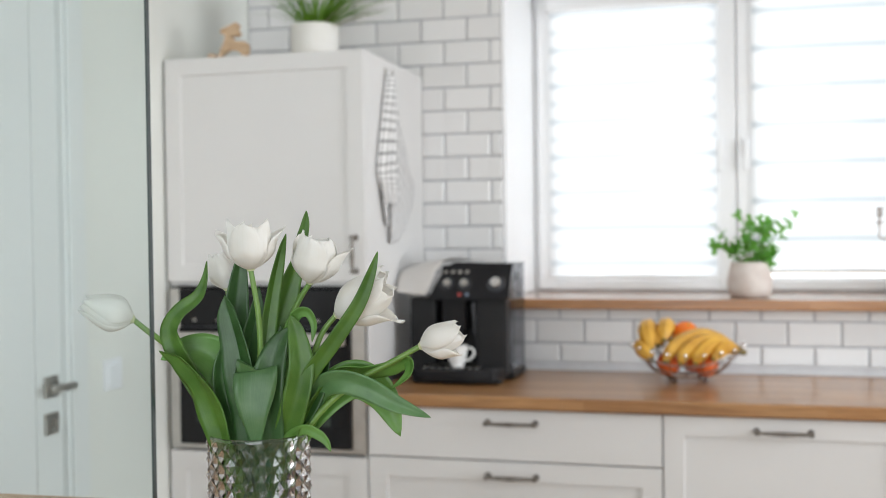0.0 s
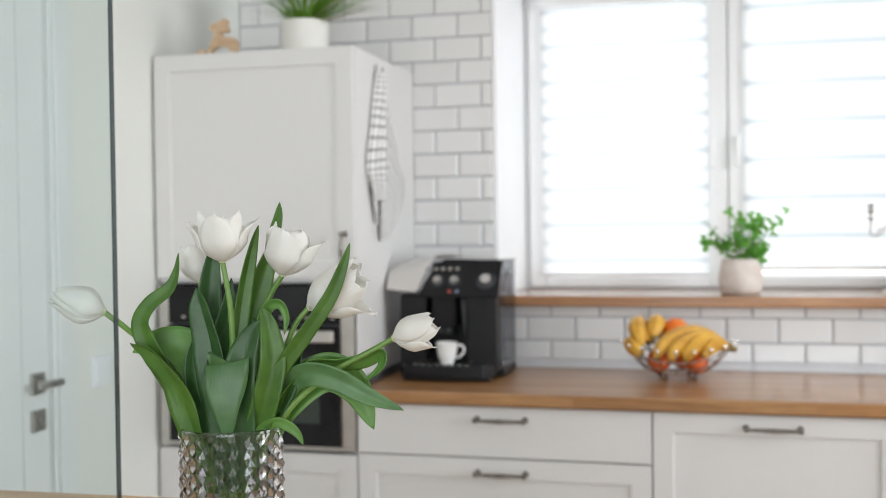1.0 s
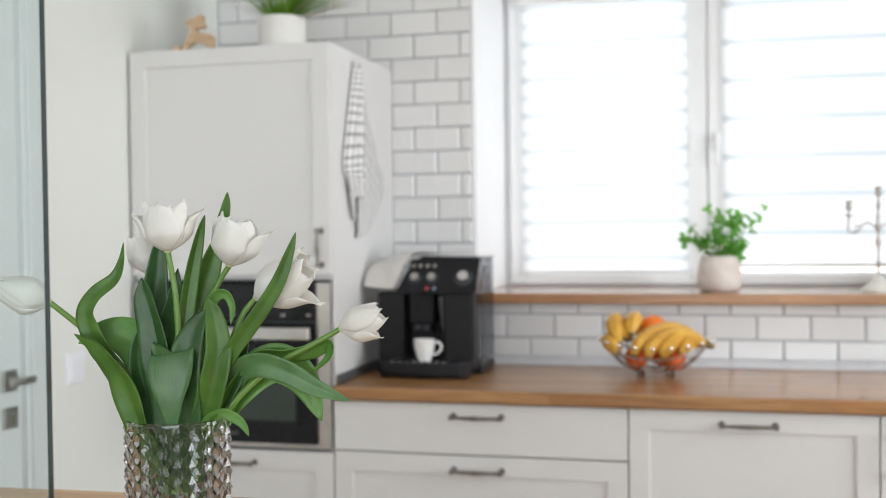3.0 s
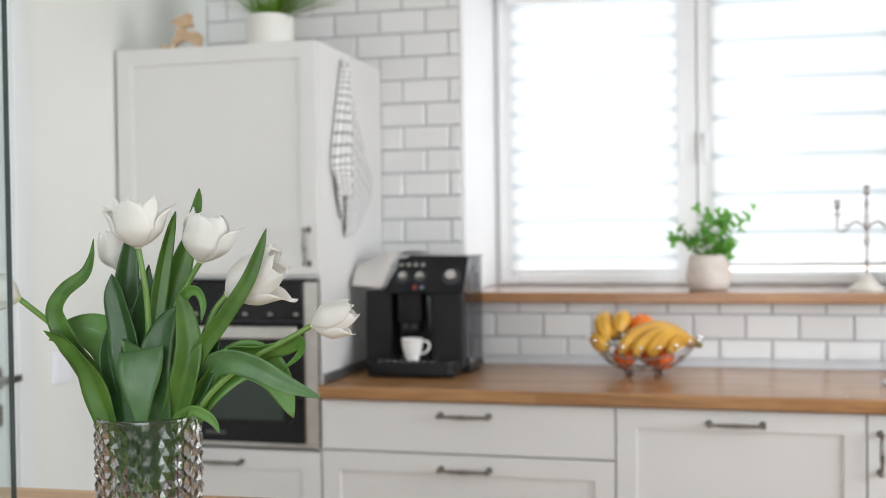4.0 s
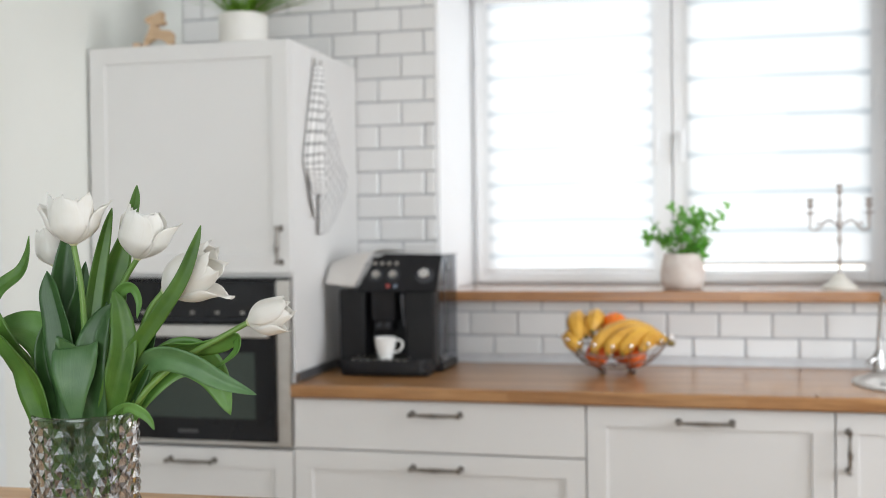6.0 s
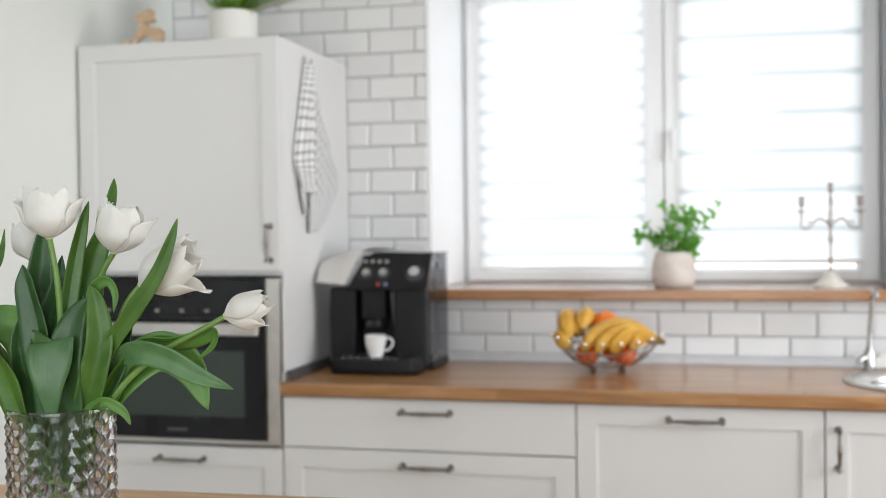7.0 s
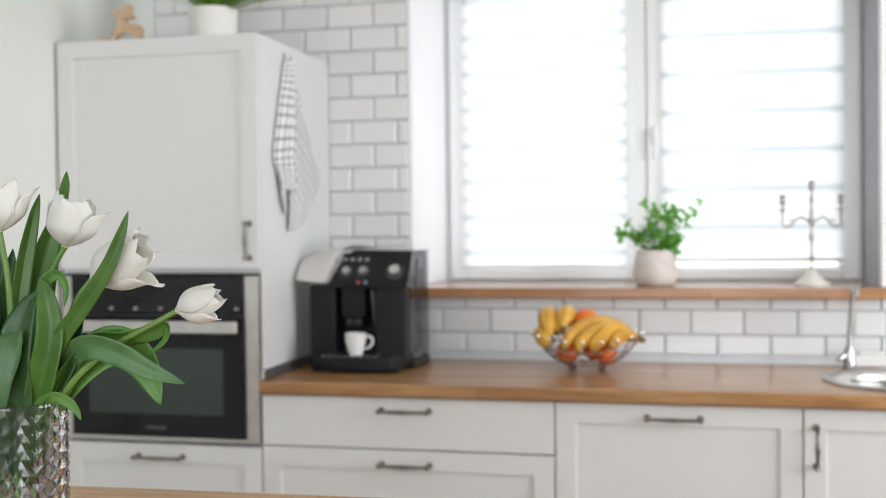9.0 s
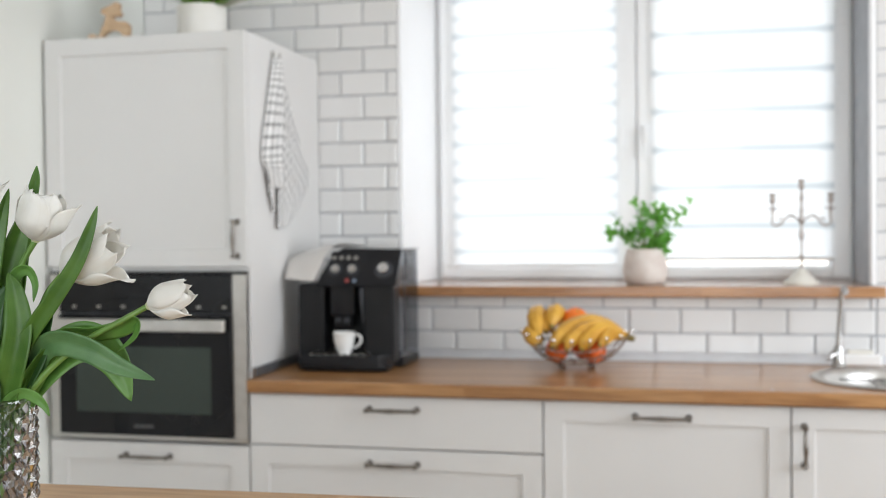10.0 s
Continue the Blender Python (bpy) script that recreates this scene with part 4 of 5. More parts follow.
def herb_pot():
    p = empty("herb_pot", "green leafy herb in a washed pink concrete pot", "potted plant", (1.032, 0.700, SILL))
    p.scale = (1.07, 1.07, 1.0)
    part("pot", lathe([(0.0, 0.0), (0.050, 0.0), (0.058, 0.006), (0.0645, 0.030), (0.0645, 0.050), (0.058, 0.085), (0.0525, 0.108), (0.049, 0.110), (0.047, 0.107), (0.052, 0.080), (0.050, 0.02), (0, 0.02)], 40),
         POTBEIGE, p, "round-shouldered concrete pot", True)
    part("soil", lathe([(0.0, 0.092), (0.030, 0.094), (0.050, 0.090)], 24), SOIL, p, smooth=True)
    rnd = random.Random(5)
    leaf_bm = bmesh.new()
    for i in range(28):
        a, lean, h = rnd.uniform(0, 2 * math.pi), rnd.uniform(0.01, 0.085), rnd.uniform(0.060, 0.150)
        if i == 0:
            a, lean, h = 0.0, 0.120, 0.145
        if i == 1:
            a, lean, h = 3.1, 0.095, 0.115
        if i == 2:
            a, lean, h = 3.3, 0.10, 0.06
        if 3 <= i <= 8:
            a, lean, h = 4.0 + 0.26 * i, 0.062, rnd.uniform(-0.020, 0.040)
        top = Vector((math.cos(a) * lean, math.sin(a) * lean * 0.6, 0.105 + h))
        base = Vector((math.cos(a) * 0.015, math.sin(a) * 0.015, 0.092))
        part("stem", tube([base, (base + top) / 2 + Vector((0, 0, 0.012)), top], 0.0013, 5, 3), STEM, p)
        for k in range(rnd.randint(3, 5)):
            f = 0.45 + 0.55 * rnd.random() if k else 1.0
            c = base.lerp(top, f) + Vector((rnd.uniform(-1, 1), rnd.uniform(-1, 1), rnd.uniform(-0.6, 0.8))) * 0.016
            m = Matrix.Translation(c) @ Euler((rnd.uniform(0.2, 1.5), rnd.uniform(-0.7, 0.7), rnd.uniform(0, 6.3))).to_matrix().to_4x4()
            s = rnd.uniform(0.014, 0.025)
            # lobed leaf: a fan of pointed lobes, cupped
            ctr = leaf_bm.verts.new(m @ Vector((0, 0, 0)))
            rim = []
            for q in range(13):
                t = -2.3 + 4.6 * q / 12
                rr = s * (1.0 if q % 4 == 2 else 0.86 if q % 2 == 1 else 0.55) * (1.25 if q == 6 else 1)
                rim.append(leaf_bm.verts.new(m @ Vector((rr * math.cos(t), rr * math.sin(t), -0.18 * rr * rr / s))))
            for q in range(12):
                leaf_bm.faces.new((ctr, rim[q], rim[q + 1]))
    tagged(part("foliage", leaf_bm, HERB, p, "fresh green lobed leaves", True), kind="stuff")
    return p


herb_pot()


def candelabrum():
    c = empty("candelabrum", "three-armed aged silver candelabrum without candles", "candle holder", (1.499, 0.700, SILL))
    part("base", lathe([(0.0, 0.0), (0.053, 0.0), (0.054, 0.004), (0.049, 0.010), (0.036, 0.018), (0.022, 0.032), (0.011, 0.046), (0.0, 0.049)], 36), CANDLEBASE, c, "cream enamelled domed base", True)
    part("shaft", lathe([(0.007, 0.044), (0.005, 0.058), (0.0045, 0.080), (0.0075, 0.086), (0.0045, 0.092), (0.004, 0.130), (0.007, 0.140), (0.010, 0.150), (0.007, 0.160), (0.0045, 0.168), (0.006, 0.184),
                         (0.011, 0.192), (0.009, 0.201), (0.006, 0.210), (0.008, 0.224), (0.005, 0.232), (0.0045, 0.250), (0.008, 0.258), (0.0045, 0.266), (0.004, 0.280)], 20), CANDLE, c, smooth=True)
    prof = [(0.003, -0.040), (0.0065, -0.032), (0.004, -0.024), (0.004, -0.014), (0.010, -0.006), (0.012, -0.003), (0.0075, -0.002), (0.008, 0.010), (0.0125, 0.016), (0.0105, 0.017), (0.006, 0.012), (0.0, 0.011)]
    part("cup", lathe(prof, 20, m=Matrix.Translation((0, 0, 0.300))), CANDLE, c, smooth=True)
    for s in (-1, 1):
        arm = part("arm", tube([(0, 0, 0.192), (s * 0.016, 0, 0.200), (s * 0.031, 0, 0.208), (s * 0.047, 0, 0.198), (s * 0.060, 0, 0.182), (s * 0.076, 0, 0.178), (s * 0.086, 0, 0.190), (s * 0.084, 0, 0.206)], 0.0036, 8, 5), CANDLE, c, smooth=True)
        part("scroll", tube([(s * 0.052, 0, 0.192), (s * 0.057, 0, 0.200), (s * 0.065, 0, 0.198), (s * 0.063, 0, 0.191)], 0.0024, 6, 4), CANDLE, arm, smooth=True)
        part("drip_pan", lathe([(0.0, -0.001), (0.016, 0.0), (0.018, 0.003), (0.015, 0.002), (0.0, 0.002)], 20, m=Matrix.Translation((s * 0.084, 0, 0.229))), CANDLE, arm, smooth=True)
        part("cup", lathe(prof, 20, m=Matrix.Translation((s * 0.084, 0, 0.258))), CANDLE, arm, smooth=True)
        part("sleeve", lathe([(0.0, 0.206), (0.0055, 0.208), (0.004, 0.216), (0.0055, 0.226), (0.004, 0.240), (0.0, 0.242)], 14, m=Matrix.Translation((s * 0.084, 0, -0.012))), CANDLE, arm, smooth=True)
    return c


candelabrum()


# ---- things on and at the tall cabinet ----
def grass_pot():
    p = empty("grass_pot", "ornamental grass in a white cylindrical pot on the cabinet", "potted plant", (-0.226, 0.22, 1.8447))
    part("pot", lathe([(0, 0), (0.066, 0), (0.070, 0.004), (0.072, 0.110), (0.0705, 0.115), (0.067, 0.115), (0.066, 0.10), (0.064, 0.03), (0, 0.03)], 48), POTWHITE, p, "matt white cylinder", True)
    part("soil", lathe([(0, 0.098), (0.066, 0.096)], 24), SOIL, p)
    rnd = random.Random(9)
    for name, count, mat in (("foliage", 280, GRASS), ("plume_tuft", 16, PLUME)):
        bm = bmesh.new()
        for i in range(count):
            a = rnd.uniform(0, 2 * math.pi)
            reach, h = rnd.uniform(0.03, 0.20), rnd.uniform(0.07, 0.20)
            if name == "plume_tuft":
                a, reach, h = rnd.uniform(-0.7, 0.5), rnd.uniform(0.17, 0.23), rnd.uniform(0.03, 0.14)
            if i % 3 == 0:
                a, reach = rnd.uniform(-0.6, 0.6), rnd.uniform(0.10, 0.25)
            r0 = rnd.uniform(0, 0.05)
            d, s = Vector((math.cos(a), math.sin(a), 0)), Vector((-math.sin(a), math.cos(a), 0))
            b = d * r0 + Vector((0, 0, 0.096))
            w = rnd.uniform(0.0012, 0.0028) * (0.6 if name == "plume_tuft" else 1)
            droop = rnd.uniform(0.2, 1.0)
            prev = None
            for k in range(8):
                t = k / 7
                q = b + d * reach * t ** 1.3 + Vector((0, 0, h * (t - droop * 0.55 * t ** 2.6)))
                ww = w * (1 - t ** 3) + 0.0002
                pr = (bm.verts.new(q - s * ww), bm.verts.new(q + s * ww))
                if prev:
                    bm.faces.new((prev[0], prev[1], pr[1], pr[0]))
                prev = pr
        tagged(part(name, bm, mat, p, "dense arching green blades" if name == "foliage" else "dry pinkish seed plumes", True), kind="stuff")
    return p


grass_pot()


def toy():
    """Flat wooden toy animal cut from board: one plain mesh."""
    bm = bmesh.new()
    def slab(pts, y0, y1):
        a, b = [bm.verts.new((x, y0, z)) for x, z in pts], [bm.verts.new((x, y1, z)) for x, z in pts]
        bm.faces.new(a)
        bm.faces.new(list(reversed(b)))
        for i in range(len(pts)):
            j = (i + 1) % len(pts)
            bm.faces.new((a[j], a[i], b[i], b[j]))
    # body with two legs, neck and head in one outline; a tail block and a wheel-like foot
    slab([(-0.034, 0.000), (-0.022, 0.000), (-0.012, 0.014), (0.004, 0.022), (0.024, 0.020), (0.038, 0.010), (0.046, 0.000), (0.058, 0.000), (0.061, 0.030), (0.048, 0.042), (0.020, 0.043),
          (0.011, 0.050), (0.012, 0.062), (-0.008, 0.066), (-0.012, 0.040), (-0.026, 0.018)], -0.008, 0.008)
    slab([(-0.010, 0.060), (0.012, 0.058), (0.030, 0.056), (0.037, 0.064), (0.026, 0.074), (0.032, 0.088), (0.022, 0.096), (0.008, 0.088), (-0.006, 0.082), (-0.021, 0.079), (-0.024, 0.069)], -0.0095, 0.0095)
    slab([(-0.062, 0.001), (-0.042, 0.000), (-0.036, 0.008), (-0.046, 0.013), (-0.060, 0.011)], -0.010, 0.010)
    bmesh.ops.bevel(bm, geom=list(bm.edges), offset=0.0015, segments=1, affect="EDGES")
    ob = whole("wooden_toy", bm, TOYWOOD, "small raw birch toy animal standing on the cabinet", "toy")
    ob.location, ob.scale = (-0.411, 0.022, 1.8447), (1.04, 1.04, 1.04)


toy()

hook = empty("towel_hook", "small dark metal hook on the cabinet side", "hook", (0.0, 0.200, 1.802))
part("plate", boxes((0.0, 0.004, -0.008, 0.008, -0.016, 0.016), bev=0.0015), NICKEL, hook)
part("prong", tube([(0.003, 0, -0.008), (0.016, 0, -0.012), (0.022, 0, -0.002), (0.021, 0, 0.008)], [0.003, 0.0028, 0.0026, 0.0032], 8, 4), PEWTER, hook, smooth=True)


def thick(ob, t):
    m = ob.modifiers.new("thickness", "SOLIDIFY")
    m.thickness, m.offset = t, 0
    return ob


def hanging_towel():
    """Tea towel hung by its middle: a narrow pleated roll in front, a flap fanning out behind it along the cabinet's side."""
    t = empty("tea_towel", "white tea towel with a thin black check, hanging from a hook", "towel", (0.0, 0.20, 1.796))

    def cloth_sheet(name, fn, nu, nv):
        bm = bmesh.new()
        uvl = bm.loops.layers.uv.new("uv")
        g = [[bm.verts.new(fn(i / nu, k / nv)[0]) for i in range(nu + 1)] for k in range(nv + 1)]
        for k in range(nv):
            for i in range(nu):
                f = bm.faces.new((g[k][i], g[k][i + 1], g[k + 1][i + 1], g[k + 1][i]))
                for lp, (a, b) in zip(f.loops, ((i, k), (i + 1, k), (i + 1, k + 1), (i, k + 1))):
                    lp[uvl].uv = fn(a / nu, b / nv)[1]
        thick(part(name, bm, CHECK, t, smooth=True), 0.0014)

    # borders in the plane of the cabinet's side: (y, z) from the hook
    def border(pts):
        return spline([(y, z, 0) for y, z in pts], 10)

    roll_l = border([(-0.010, 0.0), (-0.032, -0.060), (-0.064, -0.150), (-0.104, -0.278), (-0.074, -0.330), (-0.040, -0.374)])
    roll_r = border([(0.012, 0.0), (0.022, -0.060), (0.028, -0.150), (0.034, -0.260), (0.030, -0.340), (0.016, -0.374)])
    flap_l = border([(0.000, 0.0), (0.018, -0.080), (0.010, -0.200), (0.004, -0.300), (0.000, -0.410), (-0.006, -0.490)])
    flap_r = border([(0.014, 0.0), (0.096, -0.090), (0.170, -0.190), (0.228, -0.270), (0.280, -0.338), (0.190, -0.425)])
    back_l = border([(-0.006, 0.0), (-0.020, -0.100), (-0.050, -0.220), (-0.085, -0.310), (-0.066, -0.380), (-0.036, -0.440)])
    back_r = border([(0.006, 0.0), (0.000, -0.100), (-0.004, -0.220), (-0.008, -0.300), (-0.010, -0.380), (-0.020, -0.440)])

    def roll(u, v):
        k = min(int(round(v * 50)), 50)
        a, b = roll_l[k], roll_r[k]
        x = 0.021 + 0.007 * min(1, 0.35 + v) * math.sin(u * 3.4 * math.pi + 0.6 + 0.5 * v) + 0.007 * math.sin(math.pi * u)
        x = 0.005 + (x - 0.005) * min(1.0, u * 4)
        return (x, a.x + (b.x - a.x) * u, a.y + (b.y - a.y) * u), (u * 0.16 + 0.02 * v, v * 0.42)

    def flap(u, v):
        k = min(int(round(v * 50)), 50)
        a, b = flap_l[k], flap_r[k]
        z = a.y + (b.y - a.y) * u - 0.020 * math.sin(math.pi * u) * v
        x = 0.006 + 0.004 * (1 - u) + 0.003 * v * math.sin(u * 5 * math.pi + 1.0) * (1 - 0.5 * u)
        return (x, a.x + (b.x - a.x) * u, z), (u * v * 0.20 + v * 0.33, v * 0.33 - u * v * 0.24)

    def back(u, v):
        k = min(int(round(v * 50)), 50)
        a, b = back_l[k], back_r[k]
        x = 0.009 + 0.004 * min(1, 0.4 + v) * math.sin(u * 3.0 * math.pi + 2.0)
        return (x, a.x + (b.x - a.x) * u, a.y + (b.y - a.y) * u), (u * 0.14, v * 0.47 + 0.03)

    cloth_sheet("front_fold", roll, 44, 50)
    cloth_sheet("side_flap", flap, 40, 50)
    cloth_sheet("back_fold", back, 24, 50)
    return t


hanging_towel()


# ---- the near table with the flowers ----
TZ = 0.9615
table = empty("bar_table", "light oak bar-height table", "table", (0.25, -1.424, 0))
table.rotation_euler = (0, 0, radians(1.95))
part("tabletop", box(bmesh.new(), -0.85, 1.60, -1.05, 0.0, TZ - 0.038, TZ, 0.004), OAKTABLE, table)
for x in (-0.80, 1.48):
    for y in (-1.0, -0.12):
        part("leg", box(bmesh.new(), x, x + 0.07, y, y + 0.07, 0, TZ - 0.038, 0.004), OAKTABLE, table)
part("apron", boxes((-0.73, 1.48, -0.10, -0.075, TZ - 0.12, TZ - 0.038)), OAKTABLE, table)

screen = empty("glass_partition", "clear greenish plate glass sheet with a polished dark edge", "glass partition", (0.533, -2.072, TZ))
pane = part("pane", boxes((-0.85, -0.0012, -0.0025, 0.0025, 0.001, 1.15)), PARTITION, screen)
pane.visible_shadow = False
part("edge", boxes((-0.0012, 0.0, -0.0025, 0.0025, 0.001, 1.15)), EDGE, screen, "dark green polished edge")

# the bouquet's own frame: across, up, towards the viewer's side, in centimetres from the middle of the vase's mouth
MOUTH = Vector((0.5135, -1.8363, 1.1464))
ACROSS, NEAR = Vector((0.96693, 0.25505, 0)), Vector((0.25505, -0.96693, 0))


def spot(u, v, w):
    return (ACROSS * u + Vector((0, 0, v)) + NEAR * w) / 100


def cut_glass_vase():
    h = MOUTH.z - TZ
    v = empty("vase", "smoky cut-glass vase with a faceted hexagon relief, on the table", "vase", (MOUTH.x, MOUTH.y, TZ))
    n, rows = 42, 22
    bm = bmesh.new()
    rings = []
    z0, z1 = 0.004, h - 0.006
    for k in range(rows + 1):
        ring = []
        for i in range(n):
            a = 2 * math.pi * (i + 0.5 * (k % 2)) / n
            q = i - k // 2
            rr = 0.0490 + (0.0030 if (q + 2 * k) % 3 == 0 else -0.0008)
            ring.append(bm.verts.new((rr * math.cos(a), rr * math.sin(a), z0 + (z1 - z0) * k / rows)))
        rings.append(ring)
    for k in range(rows):
        a, b = rings[k], rings[k + 1]
        for i in range(n):
            j = (i + 1) % n
            if k % 2 == 0:
                bm.faces.new((a[i], a[j], b[i]))
                bm.faces.new((a[j], b[j], b[i]))
            else:
                bm.faces.new((a[i], b[j], b[i]))
                bm.faces.new((a[i], a[j], b[j]))
    lip = [bm.verts.new((0.0500 * math.cos(2 * math.pi * i / n), 0.0500 * math.sin(2 * math.pi * i / n), h)) for i in range(n)]
    inn = [bm.verts.new((0.0468 * math.cos(2 * math.pi * i / n), 0.0468 * math.sin(2 * math.pi * i / n), h)) for i in range(n)]
    low = [bm.verts.new((0.0440 * math.cos(2 * math.pi * i / n), 0.0440 * math.sin(2 * math.pi * i / n), 0.014)) for i in range(n)]
    for i in range(n):
        j = (i + 1) % n
        bm.faces.new((rings[-1][i], rings[-1][j], lip[j], lip[i]))
        bm.faces.new((lip[i], lip[j], inn[j], inn[i]))
        bm.faces.new((inn[i], inn[j], low[j], low[i]))
    bm.faces.new(low)
    bm.faces.new(list(reversed(rings[0])))
    g = part("glass", bm, VASEGLASS, v)
    g.visible_shadow = False
    rim = part("rim", lathe([(0.0469, h + 0.0002), (0.0472, h + 0.0026), (0.0485, h + 0.0036), (0.0498, h + 0.0026), (0.0501, h + 0.0002), (0.0469, h + 0.0002)], 60), VASEGLASS, v, "smooth rounded glass rim", True)
    rim.visible_shadow = False
    return v


cut_glass_vase()
RND = random.Random(21)


def sheet(grid, uvs):
    bm = bmesh.new()
    lay_uv = bm.loops.layers.uv.new("uv")
    g = [[bm.verts.new(p) for p in row] for row in grid]
    for k in range(len(g) - 1):
        for i in range(len(g[0]) - 1):
            f = bm.faces.new((g[k][i], g[k][i + 1], g[k + 1][i + 1], g[k + 1][i]))
            for lp, (a, b) in zip(f.loops, ((k, i), (k, i + 1), (k + 1, i + 1), (k + 1, i))):
                lp[lay_uv].uv = uvs[a][b]
    return bm


def leaf(parent, points, half, turn0, turn1, fold, material, base, peak=0.42):
    """A strap-shaped tulip leaf along points (cm): half width in cm, turned about its length, folded along its midrib."""
    path = spline([spot(*p) for p in points], 7)
    n, cols = len(path), 8
    ph = RND.uniform(0, 6)
    grid, uvs = [], []
    side0 = None
    for i, p in enumerate(path):
        t = i / (n - 1)
        tan = (path[min(i + 1, n - 1)] - path[max(i - 1, 0)]).normalized()
        side = tan.cross(NEAR)
        if side0 is None:
            side0 = side.normalized()
        elif side.dot(side0) < 0 and side.length < 0.6:
            side = side0 - tan * side0.dot(tan)
        side = side.normalized()
        if side.dot(side0) < 0:
            side = -side
        side0 = side
        side = Matrix.Rotation(radians(turn0 + (turn1 - turn0) * t), 3, tan) @ side
        nor = side.cross(tan)
        k = peak
        w = base + (1 - base) * math.sin(math.pi / 2 * t / k) if t < k else max(0.0, 1 - ((t - k) / (1 - k)) ** 2.2) ** 0.85
        w = half * w / 100 + 0.0002
        row, uv = [], []
        for j in range(cols + 1):
            s = j / cols * 2 - 1
            ripple = (0.14 * math.sin(7.0 * t + ph + (1.5 if s > 0 else 0)) + 0.09 * math.sin(17.0 * t + 2 * ph + (2.4 if s > 0 else 0))) * s * s
            row.append(p + side * s * w + nor * w * (1.5 * fold * (abs(s) ** 1.15 - 0.4) + ripple))
            uv.append((s * 0.5 + 0.5, t * 0.25))
        grid.append(row)
        uvs.append(uv)
    return thick(part("leaf", sheet(grid, uvs), material, parent, smooth=True), 0.0007)


def tulip(label, base, tip, length, radius, opening, spin, flares, stem):
    """A tulip (cm): six cupped petals about the line from base to tip, on a bent stem that goes down into the vase."""
    ob = empty("tulip", label, "flower", MOUTH, group="tulips in the vase")
    part("stem", tube([spot(*p) for p in stem], [0.0027, 0.0030, 0.0036, 0.0042], 10, 6), STEM, ob, "pale green round stem", True)
    a, b = spot(*base), spot(*tip)
    axis = (b - a).normalized()
    e1 = (NEAR - axis * NEAR.dot(axis)).normalized()
    e2 = axis.cross(e1)
    L, R = length / 100, radius / 100
    part("receptacle", lathe([(0, -0.002), (0.0032, -0.001), (0.0052, 0.0025), (0.0035, 0.006), (0, 0.007)], 14,
                             m=Matrix.Translation(a) @ axis.to_track_quat("Z", "Y").to_matrix().to_4x4()), HEART, ob, smooth=True)
    for q in range(6):
        outer = q % 2 == 0
        th0 = radians(spin) + q * math.pi / 3 + RND.uniform(-0.1, 0.1)
        flare = flares.get(q, 0.0)
        ll = L * (RND.uniform(0.9, 1.0) if outer else RND.uniform(0.92, 1.03)) * (1 + 0.1 * flare)
        rr = R * (1.0 if outer else 0.90)
        op = opening + RND.uniform(-0.06, 0.06) + (0.0 if outer else -0.04)
        rows, cols = 22, 12
        ph, notch = RND.uniform(0, 6), RND.uniform(-0.25, 0.25)
        grid, uvs = [], []
        for k in range(rows + 1):
            s = k / rows
            if s < 0.42:
                r = 0.10 + 0.90 * math.sin(math.pi / 2 * s / 0.42) ** 0.8
            else:
                r = 1 + (op - 1) * ((s - 0.42) / 0.58) ** 1.4
            r += flare * 1.3 * s ** 2.4
            hw = 1.05 * (0.35 + 0.65 * math.sin(math.pi / 2 * min(1, s / 0.5)))
            if s > 0.45:
                hw *= max(0.0, 1 - ((s - 0.45) / 0.55) ** 2.5) ** 0.5
            row, uv = [], []
            for j in range(cols + 1):
                x = j / cols * 2 - 1
                th = th0 + x * hw / max(r, 0.55) ** 0.5
                rad = rr * r * (1 - 0.11 * x * x + 0.11 * s * math.sin(3 * x + ph) * x * x + 0.03 * s * s * math.sin(7 * x + 2 * ph)) + 0.0012 * math.exp(-(x / 0.16) ** 2) * s
                z = ll * (s - 0.07 * s * x * x + 0.035 * s ** 3 * math.sin(4 * x + ph + notch) + 0.012 * s ** 4 * math.sin(9 * x + 3 * ph))
                z -= ll * flare * 0.35 * s ** 3
                row.append(a + axis * z + (e1 * math.cos(th) + e2 * math.sin(th)) * rad)
                uv.append((x * 0.5 + 0.5, s * 0.3))
            grid.append(row)
            uvs.append(uv)
        thick(part("petal", sheet(grid, uvs), PETAL, ob, smooth=True), 0.0003)
    return ob


upright = tulip("open white tulip standing upright in the vase", (-0.3, 16.5, 1.5), (-0.5, 21.5, 1.5), 4.8, 2.38, 1, 4, {2: 0.42, 4: 0.48, 3: 0.12, 1: 0.05},
    [(-0.3, 16.5, 1.5), (0.4, 11.9, 1.5), (0.5, 6.6, 1.2), (0.3, -1, 0.8), (0.8, -16, 0.5)])
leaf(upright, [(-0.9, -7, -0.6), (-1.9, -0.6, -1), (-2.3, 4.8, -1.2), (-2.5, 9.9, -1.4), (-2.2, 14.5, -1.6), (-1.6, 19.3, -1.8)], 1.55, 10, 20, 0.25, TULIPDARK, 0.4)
leaf(upright, [(-0.2, -7, 0.5), (-0.4, -0.5, 0.8), (-0.2, 3, 1.6), (0.1, 5.6, 2.6), (0.35, 6.75, 3.1), (0.42, 6.8, 3.5), (0.4, 6.0, 3.8), (0.3, 4.4, 4.1), (0.3, 2.4, 4.3), (0.5, -0.9, 4)], 2.1, 0, 0, 0, TULIPMID, 0.4, 0.62)
